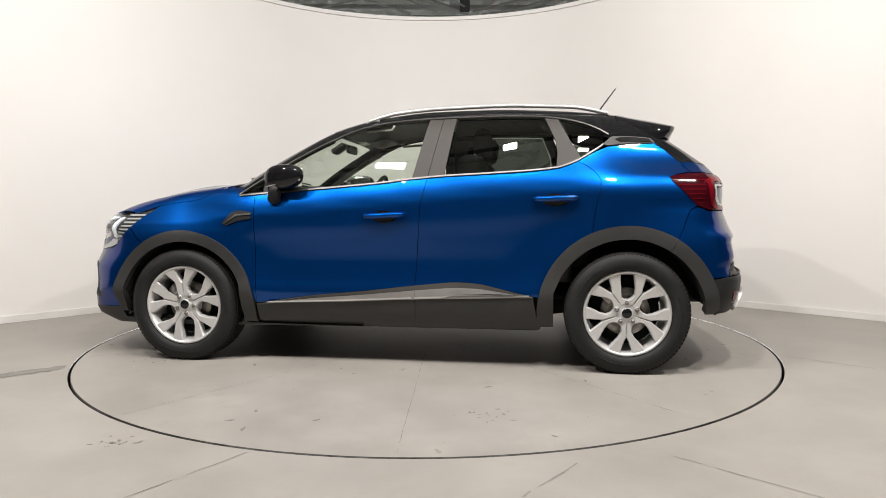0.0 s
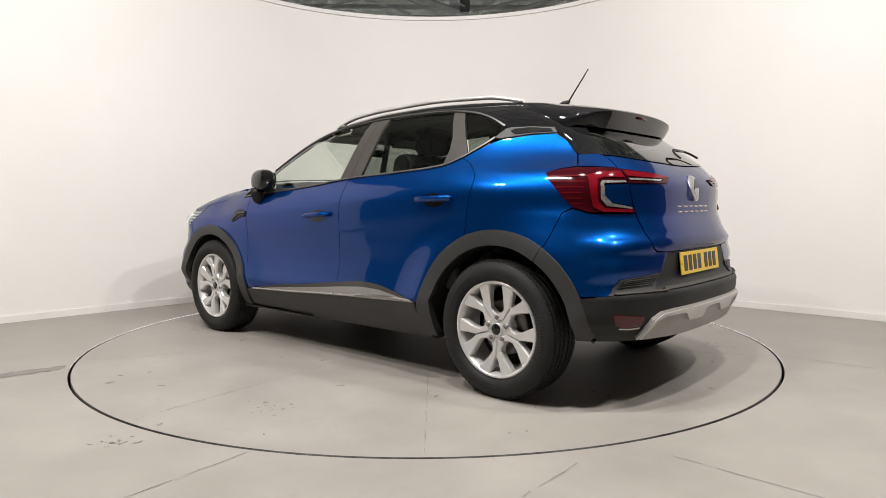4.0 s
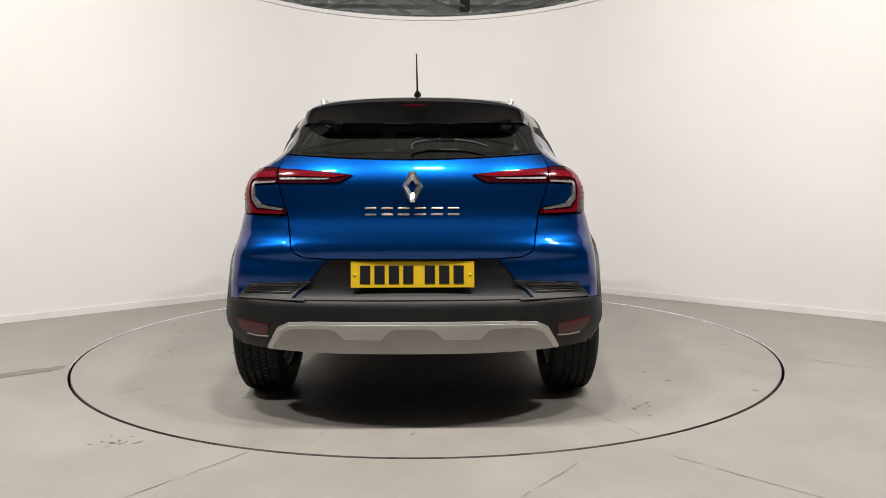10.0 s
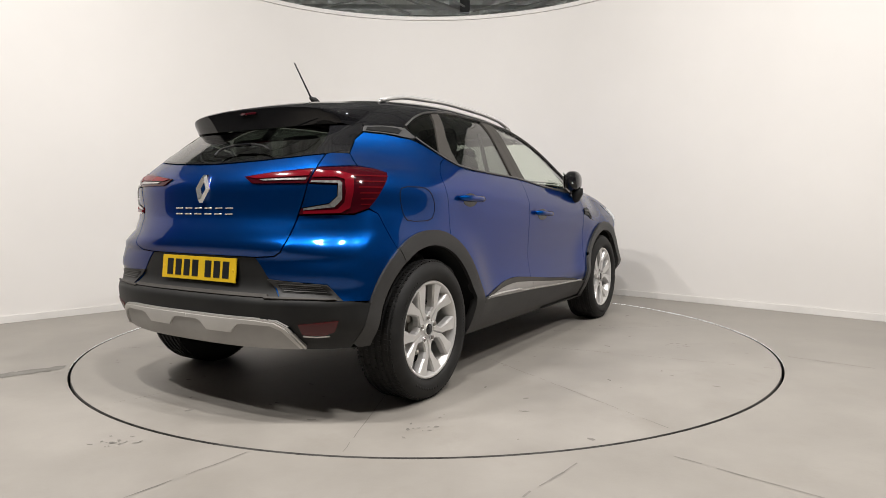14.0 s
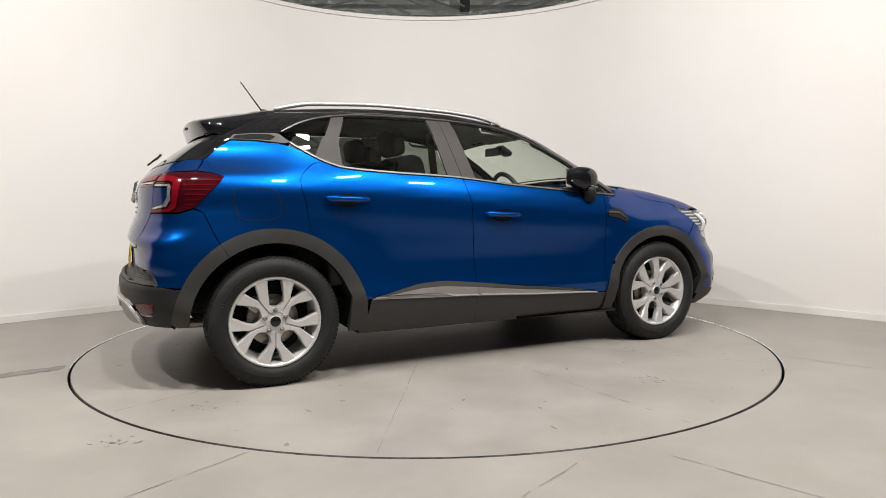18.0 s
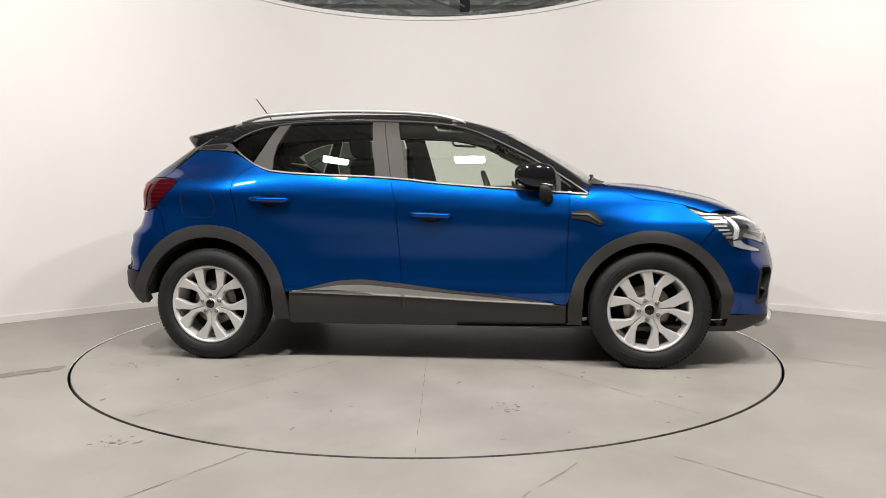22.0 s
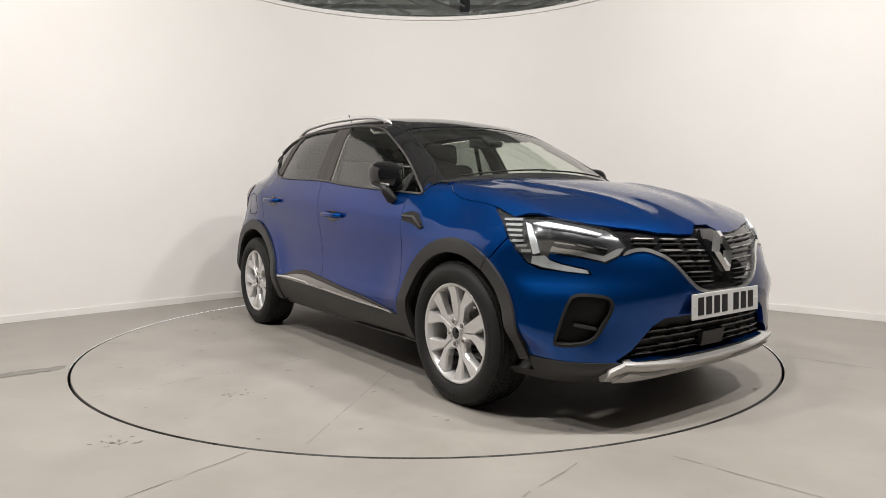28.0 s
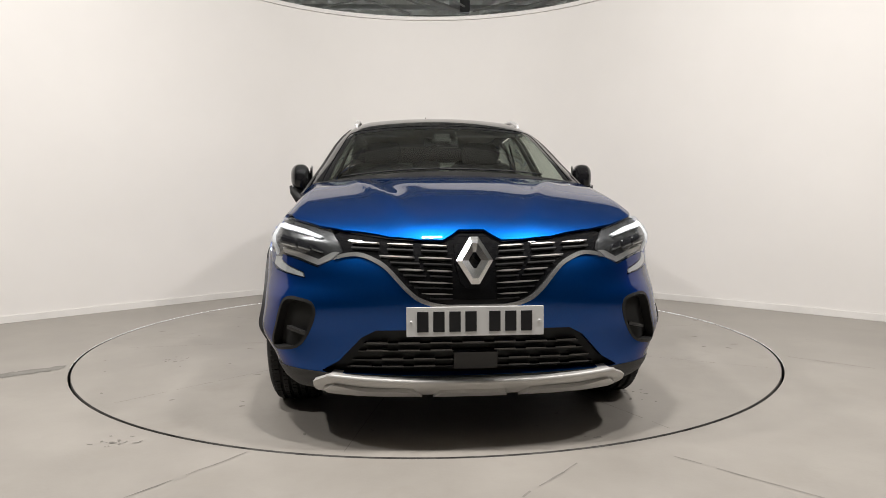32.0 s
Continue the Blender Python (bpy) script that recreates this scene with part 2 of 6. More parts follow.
def offset_line(pts, d):
    out = []
    for i, p in enumerate(pts):
        a, b = Vector(pts[max(i - 1, 0)]), Vector(pts[min(i + 1, len(pts) - 1)])
        t = (b - a).normalized()
        out.append(Vector(p) + Vector((t.y, -t.x)) * d)
    return out


def sweep_wall(pts, d0, d1, z0, z1):
    bm = bmesh.new()
    rows = [[bm.verts.new((q.x, q.y, z)) for q in offset_line(pts, d)] for d, z in ((d0, z0), (d0, z1), (d1, z1), (d1, z0))]
    for i in range(4):
        a, b = rows[i], rows[(i + 1) % 4]
        for k in range(len(pts) - 1):
            bm.faces.new((a[k], a[k + 1], b[k + 1], b[k]))
    for k in (0, -1):
        bm.faces.new([r[k] for r in rows])
    bmesh.ops.recalc_face_normals(bm, faces=bm.faces)
    return bm


WALL_H = 3.03


def build_booth():
    plan = booth_plan()
    w = top_thing("wall_north", sweep_wall(plan, 0.0, 0.12, 0.0, WALL_H), WALL, "white painted curved booth wall behind the turntable", "wall", "structure", smooth=False)
    for p in w.data.polygons:
        p.use_smooth = abs(p.normal.z) < 0.5
    w.data.set_sharp_from_angle(angle=radians(30))
    top_thing("baseboard", sweep_wall(plan, -0.012, -0.001, 0.001, 0.058), TRIM, "white painted baseboard along the curved wall", "baseboard", "structure")
    top_thing("trim", sweep_wall(plan, -0.016, 0.14, WALL_H, WALL_H + 0.04), TRIM, "white capping strip along the wall's top edge", "trim", "structure")
    # floor with a round hole for the plate
    bm = bmesh.new()
    n, r0 = 192, 2.275
    inner = [bm.verts.new((r0 * math.cos(2 * math.pi * k / n), r0 * math.sin(2 * math.pi * k / n), 0)) for k in range(n)]
    def edge(a):
        c, s = math.cos(a), math.sin(a)
        return 30.0 / max(abs(c), abs(s))
    outer = [bm.verts.new((edge(2 * math.pi * k / n) * math.cos(2 * math.pi * k / n), edge(2 * math.pi * k / n) * math.sin(2 * math.pi * k / n), 0)) for k in range(n)]
    for k in range(n):
        j = (k + 1) % n
        bm.faces.new((inner[k], outer[k], outer[j], inner[j]))
    top_thing("floor", bm, FLOOR, "grey painted concrete floor with scuffs round the turntable", "floor", "structure")
    pit = bmesh.new()
    bmesh.ops.create_circle(pit, cap_ends=True, segments=96, radius=2.33, matrix=Matrix.Translation((0, 0, -0.12)))
    rim = [[pit.verts.new((2.2752 * math.cos(2 * math.pi * k / n), 2.2752 * math.sin(2 * math.pi * k / n), z)) for k in range(n)] for z in (-0.12, -0.0015)]
    for k in range(n):
        pit.faces.new((rim[0][k], rim[1][k], rim[1][(k + 1) % n], rim[0][(k + 1) % n]))
    top_thing("floor_pit", pit, GAP, "pit under the turntable's edge, near-black for the gap's shade", "pit", "structure")


def flake(bm, x, y, size, z, seed, stretch=1.0, turn=0.0):
    """A ragged flat chip on the floor."""
    rnd = random.Random(seed)
    pts = []
    for k in range(9):
        a = 2 * math.pi * k / 9
        r = size * rnd.uniform(0.4, 1.0)
        px, py = r * math.cos(a) * stretch, r * math.sin(a)
        pts.append((x + px * math.cos(turn) - py * math.sin(turn), y + px * math.sin(turn) + py * math.cos(turn), z))
    bm.faces.new([bm.verts.new(p) for p in pts])


def crack(bm, a, b, width, z, seed, broken=0.15):
    """A thin, broken joint line on the floor."""
    rnd = random.Random(seed)
    a, b = Vector((*a, z)), Vector((*b, z))
    n = max(6, int((b - a).length / 0.05))
    side = (b - a).normalized().cross(Vector((0, 0, 1)))
    pts = [a.lerp(b, i / n) + side * rnd.uniform(-0.4, 0.4) * width for i in range(n + 1)]
    for i in range(n):
        if rnd.random() < broken:
            continue
        w = width * rnd.uniform(0.35, 0.8) * 0.5
        bm.faces.new([bm.verts.new(p) for p in (pts[i] - side * w, pts[i + 1] - side * w, pts[i + 1] + side * w, pts[i] + side * w)])


def build_floor_marks():
    bm = bmesh.new()
    crack(bm, (0.58, -2.293), (0.30, -2.60), 0.011, 0.0015, 1, 0.05)
    crack(bm, (-0.708, -2.188), (-1.03, -2.605), 0.007, 0.0015, 2, 0.12)
    crack(bm, (2.22, -0.723), (2.56, -1.02), 0.009, 0.0015, 3, 0.1)
    crack(bm, (0.846, -2.199), (1.30, -2.66), 0.006, 0.0015, 4, 0.3)
    rnd = random.Random(5)
    for k in range(16):
        flake(bm, -1.28 + rnd.gauss(0, 0.07), -2.06 + rnd.gauss(0, 0.025), rnd.uniform(0.004, 0.010), 0.0016, k, 2.0, rnd.uniform(0, 3))
    for k in range(14):
        a = rnd.uniform(0, 2 * math.pi)
        r = rnd.uniform(2.34, 2.9)
        flake(bm, r * math.cos(a), r * math.sin(a), rnd.uniform(0.003, 0.008), 0.0016, 50 + k, 1.6, a)
    top_thing("floor_scuffs", bm, SCUFF, "dark scuffs and hairline cracks in the floor paint", "scuffs", "stuff")
    bm = bmesh.new()
    rnd = random.Random(9)
    for k in range(26):
        f = k / 25
        x, y = -2.66 + 0.46 * f, -1.2 + 0.34 * f
        flake(bm, x + rnd.gauss(0, 0.008), y + rnd.gauss(0, 0.012), rnd.uniform(0.045, 0.08), 0.0012 + 0.00003 * k, k, 1.7, 0.65)
    top_thing("floor_patch", bm, PATCH, "bare strip where the floor paint has worn away", "worn patch", "stuff")


def build_turntable():
    bm = bmesh.new()
    n, r = 192, 2.261
    top = [bm.verts.new((r * math.cos(2 * math.pi * k / n), r * math.sin(2 * math.pi * k / n), 0)) for k in range(n)]
    low = [bm.verts.new((v.co.x, v.co.y, -0.08)) for v in top]
    bm.faces.new(top)
    for k in range(n):
        bm.faces.new((low[k], low[(k + 1) % n], top[(k + 1) % n], top[k]))
    table = top_thing("turntable", bm, PLATE_PAINT, "round grey painted turntable flush with the floor", "turntable")
    edge = lathe([(2.2615, -0.08), (2.2615, 0.0006), (2.2585, 0.0008), (2.2585, -0.003)], 192)
    bmesh.ops.rotate(edge, cent=(0, 0, 0), matrix=Matrix.Rotation(radians(90), 3, "X"), verts=edge.verts)
    part("edge_ring", edge, STEEL_EDGE, table, "worn steel edge ring, darkened for the gap's shade")
    bm = bmesh.new()
    for a in range(0, 360, 36):
        c, s = math.cos(radians(a + 24)), math.sin(radians(a + 24))
        crack(bm, (0.35 * c, 0.35 * s), (2.22 * c, 2.22 * s), 0.005, 0.0015, a, 0.2)
    rnd = random.Random(11)
    for k in range(90):
        a, r = rnd.uniform(0, 2 * math.pi), 2.2 * math.sqrt(rnd.random())
        flake(bm, r * math.cos(a), r * math.sin(a), rnd.uniform(0.003, 0.013), 0.0016, 200 + k, rnd.uniform(1.2, 3), rnd.uniform(0, 3))
    for cx, cy in ((1.5, 0.95), (-0.55, 1.7), (-1.62, -1.0), (0.6, -1.6)):
        for k in range(14):
            flake(bm, cx + rnd.gauss(0, 0.07), cy + rnd.gauss(0, 0.05), rnd.uniform(0.003, 0.010), 0.0017, 400 + k, 2.0, rnd.uniform(0, 3))
    ob = part("paint_wear", bm, SCUFF, table, "dark scuffs and joint lines")
    tagged(ob, kind="stuff")
    return table


def build_roof():
    # corrugated sheeting on purlins and lattice beams, high over the open booth; the hall goes on behind it
    x1, y0, y1 = 14.0, -10.0, 30.0
    bm = bmesh.new()
    xs = [-x1 + i * 0.1 for i in range(int(2 * x1 / 0.1) + 1)]

    def height(y):
        return 5.55 + 0.05 * abs(y - 8.0)
    for ya, yb in ((y0, 8.0), (8.0, y1)):
        row0 = [bm.verts.new((x, ya, height(ya) + (0.025 if i % 4 < 2 else -0.025))) for i, x in enumerate(xs)]
        row1 = [bm.verts.new((x, yb, height(yb) + (0.025 if i % 4 < 2 else -0.025))) for i, x in enumerate(xs)]
        for i in range(len(xs) - 1):
            bm.faces.new((row0[i], row0[i + 1], row1[i + 1], row1[i]))
    top_thing("ceiling", bm, SHEET, "dull grey corrugated metal roof over the hall", "roof", "structure")
    # Unseen walls, added to block the fill and darken what the car reflects.
    for x, y, sx, sy in ((0, -10.1, 28.4, 0.2), (x1 + 0.1, -2.0, 0.2, 16), (-x1 - 0.1, -2.0, 0.2, 16)):
        top_thing("wall_hall_unseen", rbox(bmesh.new(), (x, y, 3.4), (sx, sy, 6.8), 0), HALL, "unseen grey metal hall wall, added to keep the camera side dark", "wall", "structure")
    for i in range(35):
        y = -9.4 + i * 1.1
        bm = rbox(bmesh.new(), (0, y, height(y) - 0.085), (2 * x1 - 0.4, 0.07, 0.12), 0.004, 1)
        top_thing("purlin", bm, BEAM, "pale galvanised steel purlin under the roof", "purlin", group="roof purlins")
    for x in (-9.2, -4.6, 5.4, 10.0):
        beam = tagged(new("lattice_beam"), "pale steel lattice beam carrying the roof", "roof beam", "lattice beams")
        beam.location = (x, 0, 4.65)
        part("chord", rbox(bmesh.new(), (0, 10, 0), (0.09, 39.0, 0.09), 0.006, 1), BEAM, beam)
        for ya, yb in ((-9.5, 8.0), (8.0, 29.5)):
            part("chord", tube([(0, ya, height(ya) - 4.88), (0, yb, height(yb) - 4.88)], 0.05, 4), BEAM, beam)
        for k in range(19):
            y = -9.0 + k * 2.0
            part("web", tube([(0, y, 0.03), (0, y + 1.0, height(y + 1.0) - 4.9)], 0.03, 6), BEAM, beam)
            part("web", tube([(0, y + 1.0, height(y + 1.0) - 4.9), (0, y + 2.0, 0.03)], 0.03, 6), BEAM, beam)
    # wind bracing between the beams, as it shows over the wall's edge
    for a, b, r in (((0.72, 9.6, 5.0), (-0.60, 8.2, 5.0), 0.06), ((0.95, 9.5, 5.0), (3.4, 7.6, 5.0), 0.03), ((1.20, 10.0, 5.0), (4.6, 6.9, 5.0), 0.045), ((-0.40, 9.75, 5.0), (-2.1, 7.8, 5.0), 0.025),
                    ((0.20, 9.75, 5.05), (-1.2, 7.9, 5.05), 0.02), ((0.80, 9.3, 5.0), (0.40, 8.6, 5.0), 0.025), ((-2.6, 9.6, 5.0), (-0.9, 8.4, 5.0), 0.02), ((1.6, 10.1, 5.05), (5.4, 7.8, 5.05), 0.03)):
        bm = tube([a, b], r, 4)
        tube([(b[0], b[1], b[2]), (b[0], b[1], height(b[1]))], 0.012, 4, bm)
        top_thing("brace", bm, BEAM, "pale slanting steel brace between the roof beams", "roof brace", group="roof braces")
    bm = rbox(bmesh.new(), (0.76, 9.3, 5.02), (0.20, 0.20, 0.26), 0.01, 1)
    tube([(0.76, 9.3, 5.1), (0.76, 9.3, height(9.3))], 0.03, 6, bm)
    top_thing("hanger", bm, DARK_STEEL, "dark steel bracket hung below the roof", "hanger")


def build_lamps():
    rail = tagged(new("lighting_rail"), "long dark steel rail hung above the booth's front", "rail")
    hold = look(Vector((0, LAMP_Y, LAMP_Z)), (0, -1.2, 0.0)) @ Vector((0, 0, 0.155))
    rail.location = hold
    part("beam", rbox(bmesh.new(), (0, 0, 0), (9.0, 0.07, 0.07), 0.006, 1), DARK_STEEL, rail)
    for x in (-3.6, -1.2, 1.2, 3.6):
        part("hanger", tube([(x, 0, 0.03), (x, 0, 1.62)], 0.012, 6), DARK_STEEL, rail)
    first = None
    for i, x in enumerate(LAMP_X):
        at = Vector((x, LAMP_Y, LAMP_Z))
        m = look(at, (x * 0.5, -0.6, 0.0))
        if first is None:
            first = tagged(new("flood_lamp"), "compact dark flood lamp with a glowing diffuser", "flood lamp", "flood lamps on the rail")
            body = rbox(bmesh.new(), (0, 0, 0.05), (0.40, 0.18, 0.07), 0.015, 2)
            part("housing", body, DARK_STEEL, first)
            part("diffuser", rbox(bmesh.new(), (0, 0, 0.012), (0.34, 0.13, 0.006), 0.002, 1), LED, first, "glowing white diffuser")
            part("bracket", tube([(0.21, 0, 0.05), (0.21, 0, 0.13), (-0.21, 0, 0.13), (-0.21, 0, 0.05)], 0.01, 6), DARK_STEEL, first)
            first.matrix_world = m
        else:
            copy_thing(first, m)
        lamp = bpy.data.lights.new("flood_light", "AREA")
        lamp.shape, lamp.size, lamp.size_y = "RECTANGLE", 0.34, 0.13
        lamp.energy, lamp.color = LAMP_WATTS, (1.0, 0.962, 0.93)
        new("flood_light", lamp).matrix_world = m


# ---- the car's surface: one smooth solid, x forward, y to its left, origin between the axles on the ground ----
WB, WHEEL_R = 2.639, 0.345
REAR_X, FRONT_X = -WB / 2, WB / 2


def spline(knots):
    """A smooth monotone curve through (at, value) pairs."""
    k = np.array(sorted(knots), float)
    x, y = k[:, 0], k[:, 1]
    h, d = np.diff(x), np.diff(y) / np.diff(x)
    s = np.empty_like(y)
    s[0], s[-1] = d[0], d[-1]
    for i in range(1, len(x) - 1):
        s[i] = 0 if d[i - 1] * d[i] <= 0 else (h[i - 1] + h[i]) * 3 / ((2 * h[i] + h[i - 1]) / d[i - 1] + (h[i] + 2 * h[i - 1]) / d[i])

    def at(q):
        q = np.asarray(q, float)
        c = np.clip(q, x[0], x[-1])
        i = np.clip(np.searchsorted(x, c) - 1, 0, len(x) - 2)
        t = (c - x[i]) / h[i]
        v = (1 + 2 * t) * (1 - t) ** 2 * y[i] + t * (1 - t) ** 2 * h[i] * s[i] + t * t * (3 - 2 * t) * y[i + 1] + t * t * (t - 1) * h[i] * s[i + 1]
        return v + np.where(q < x[0], (q - x[0]) * s[0], 0) + np.where(q > x[-1], (q - x[-1]) * s[-1], 0)
    return at


BELT = spline([(-1.0, 1.172), (-0.6, 1.128), (-0.29, 1.113), (0.0, 1.086), (0.42, 1.046), (0.98, 1.004)])
SECTION = spline([(0.18, 0.765), (0.26, 0.815), (0.34, 0.850), (0.43, 0.867), (0.52, 0.852), (0.62, 0.845), (0.74, 0.849), (0.86, 0.860), (0.93, 0.861), (0.99, 0.849), (1.04, 0.831),
                  (1.09, 0.806), (1.2, 0.752), (1.3, 0.70), (1.4, 0.645), (1.48, 0.592), (1.56, 0.53)])
NARROW = spline([(-2.0, -0.115), (-1.75, -0.06), (-1.5, -0.02), (-1.2, 0.0), (0.9, 0.0), (1.4, 0.004), (1.75, -0.012), (2.1, -0.06)])
NARROW_TOP = spline([(-1.9, -0.15), (-1.6, -0.12), (-1.35, -0.095), (-1.0, -0.03), (-0.6, 0.0), (0.5, 0.0), (1.0, -0.005), (1.5, -0.02)])
BONNET = spline([(0.6, 1.13), (1.14, 1.100), (1.42, 1.070), (1.6, 1.036), (1.78, 0.994), (1.9, 0.950), (2.02, 0.884), (2.10, 0.820), (2.18, 0.73), (2.3, 0.5)])
UPPER = spline([(-1.9, 1.385), (-1.7, 1.432), (-1.4, 1.488), (-1.1, 1.524), (-0.8, 1.546), (-0.5, 1.556), (-0.15, 1.552), (0.15, 1.524), (0.34, 1.487), (0.52, 1.431), (0.71, 1.340), (0.873, 1.252), (1.13, 1.092), (1.4, 0.90)])
FRONT = spline([(0.18, 1.93), (0.235, 2.05), (0.27, 2.11), (0.31, 2.125), (0.36, 2.135), (0.45, 2.155), (0.58, 2.18), (0.70, 2.168), (0.80, 2.138), (0.87, 2.105), (1.0, 2.06), (1.6, 1.7)])
REAR = spline([(0.2, 1.84), (0.30, 1.97), (0.36, 2.02), (0.45, 2.04), (0.53, 2.045), (0.565, 2.01), (0.61, 1.985), (0.72, 1.985), (0.765, 2.005), (0.80, 1.996), (0.85, 1.978), (0.90, 1.957), (0.95, 1.950), (1.03, 1.948), (1.075, 1.932), (1.15, 1.875),
               (1.25, 1.75), (1.33, 1.635), (1.46, 1.475), (1.6, 1.32)])


TAIL_SIDE = spline([(0.3, 0.0), (0.45, 0.02), (0.6, 0.028), (0.7, 0.028), (0.8, 0.016), (0.88, -0.003), (0.96, -0.028), (1.04, -0.026), (1.1, -0.016), (1.16, -0.048), (1.21, -0.056), (1.3, -0.05), (1.4, -0.06)])
NOSE_PLAN = spline([(0.25, 0.31), (0.33, 0.33), (0.46, 0.44), (0.57, 0.51), (0.67, 0.66), (0.74, 0.68), (0.82, 0.50), (0.95, 0.42)])
TAIL_PLAN = spline([(0.3, 0.43), (0.38, 0.385), (0.46, 0.32), (0.53, 0.31), (0.58, 0.26), (0.65, 0.19), (0.72, 0.24), (0.77, 0.31), (0.83, 0.42), (0.92, 0.40), (1.05, 0.37), (1.15, 0.40)])


def smax(a, b, k):
    h = np.maximum(k - np.abs(a - b), 0) / k
    return np.maximum(a, b) + h * h * k / 4


def ease(v, a, b):
    t = np.clip((v - a) / (b - a), 0, 1)
    return t * t * (3 - 2 * t)


def half_width(x, z):
    zs = z + 0.082 * x * ease(z, 0.55, 0.95) * np.where(x < 0, ease(-x, 2.2, 0.9) * 0.35 + 0.65, 1)
    w = SECTION(zs) + NARROW(x) + NARROW_TOP(x) * ease(z, 0.98, 1.28)
    for cx, r, amount in ((REAR_X, 0.50, 0.026), (FRONT_X, 0.47, 0.022)):
        d = np.hypot(x - cx, z - 0.33) - r
        w = w + amount * np.exp(-(d / 0.13) ** 2) * ease(-z, -0.95, -0.6) * ease(z, 0.22, 0.5)
    w = w + TAIL_SIDE(z) * ease(-x, 1.15, 1.68) - 0.052 * ease(x, 0.85, 1.35) * ease(z, 0.70, 0.95) - 0.035 * ease(x, 1.5, 1.8) * ease(-z, -0.46, -0.33)
    # the doors' hollow above the sill moulding
    w = w - 0.006 * np.exp(-((x - 0.1) / 0.55) ** 2 - ((z - 0.62) / 0.10) ** 2)
    return w


def top_z(x, y):
    xe = x + 0.20 * y * y
    ridge = 0.010 * np.exp(-((np.abs(y) - 0.53 + 0.33 * (x - 1.15)) / 0.045) ** 2) * ease(x, 1.1, 1.3) * ease(-x, -2.05, -1.8)
    hollow = 0.006 * np.exp(-((np.abs(y) - 0.40 + 0.30 * (x - 1.15)) / 0.07) ** 2) * ease(x, 1.1, 1.3) * ease(-x, -2.05, -1.8)
    return np.maximum(BONNET(xe) - 0.065 * y * y + ridge - hollow, UPPER(xe) - 0.11 * y * y)


def shape(x, y, z):
    y = np.abs(y)
    side = y - half_width(x, z)
    top = (z - top_z(x, y)) * 0.9
    nose = x - (FRONT(z) - NOSE_PLAN(z) * y ** 3)
    tail = -x - (REAR(z) - TAIL_PLAN(z) * y ** 3)
    f = smax(side, top, 0.05 + 0.075 * ease(-x, -1.1, -0.7))
    f = smax(f, nose, 0.10)
    return smax(f, tail, 0.09)


def normal_at(p):
    e = 0.0015
    g = np.stack([shape(*(p + d).T) - shape(*(p - d).T) for d in np.eye(3) * e], 1)
    return g / np.linalg.norm(g, axis=1)[:, None]


def march(o, d, far):
    """Where rays from outside meet the surface."""
    lo, hi = np.zeros(len(o)), np.full(len(o), float(far))
    steps = np.linspace(0, far, 26)
    done = np.zeros(len(o), bool)
    for a, b in zip(steps[:-1], steps[1:]):
        inside = shape(*(o + d * b).T) < 0
        hit = inside & ~done
        lo[hit], hi[hit] = a, b
        done |= hit
    for _ in range(17):
        mid = (lo + hi) / 2
        out = shape(*(o + d * mid[:, None]).T) > 0
        lo, hi = np.where(out, mid, lo), np.where(out, hi, mid)
    return o + d * ((lo + hi) / 2)[:, None]


FC, RC, CR = 1.0, -0.9, 1.15


class Way:
    """How a flat pattern (u, v) is laid onto the surface."""

    def __init__(self, kind):
        self.kind = kind

    def place(self, uv):
        uv = np.asarray(uv, float).reshape(-1, 2)
        u, v, n = uv[:, 0], uv[:, 1], len(uv)
        one, zero = np.ones(n), np.zeros(n)
        if self.kind == "side":
            return march(np.stack([u, 1.15 * one, v], 1), np.stack([zero, -one, zero], 1), 1.1)
        if self.kind == "top":
            return march(np.stack([u, v, 1.75 * one], 1), np.stack([zero, zero, -one], 1), 1.5)
        sign, cx = (1, FC) if self.kind == "front" else (-1, RC)
        a = u / CR
        d = np.stack([sign * np.cos(a), np.sin(a), zero], 1)
        o = np.stack([cx * one, zero, v], 1) + d * 1.5
        return march(o, -d, 1.45)

    def flat(self, p):
        """The pattern's (u, v) of surface points."""
        p = np.asarray(p, float).reshape(-1, 3)
        if self.kind == "side":
            return p[:, [0, 2]]
        if self.kind == "top":
            return p[:, [0, 1]]
        sign, cx = (1, FC) if self.kind == "front" else (-1, RC)
        return np.stack([np.arctan2(p[:, 1], sign * (p[:, 0] - cx)) * CR, p[:, 2]], 1)


SIDE, TOP, NOSE, TAIL = Way("side"), Way("top"), Way("front"), Way("rear")


def from_side(pts):
    return SIDE.place(pts)


def from_front(pts, sign=1):
    """Surface points from (y, z) seen from ahead or from behind."""
    q = np.asarray(pts, float).reshape(-1, 2)
    one = np.ones(len(q))
    return march(np.stack([sign * 2.4 * one, q[:, 0], q[:, 1]], 1), np.stack([-sign * one, 0 * one, 0 * one], 1), 2.2)


def pattern(way, *runs):
    """Joins runs of ('side'|'front'|'rear', points) into one outline in the way's pattern."""
    out = []
    for kind, pts in runs:
        p = from_side(pts) if kind == "side" else from_front(pts, 1 if kind == "front" else -1)
        out += [tuple(q) for q in way.flat(p)]
    return out


def mirrored(half):
    """A full outline from its left half, which runs from the middle line round to the middle line."""
    return list(half) + [(-u, v) for u, v in reversed(half) if abs(u) > 1e-6]


def mirrored_top(half):
    return list(half) + [(u, -v) for u, v in reversed(half) if abs(v) > 1e-6]


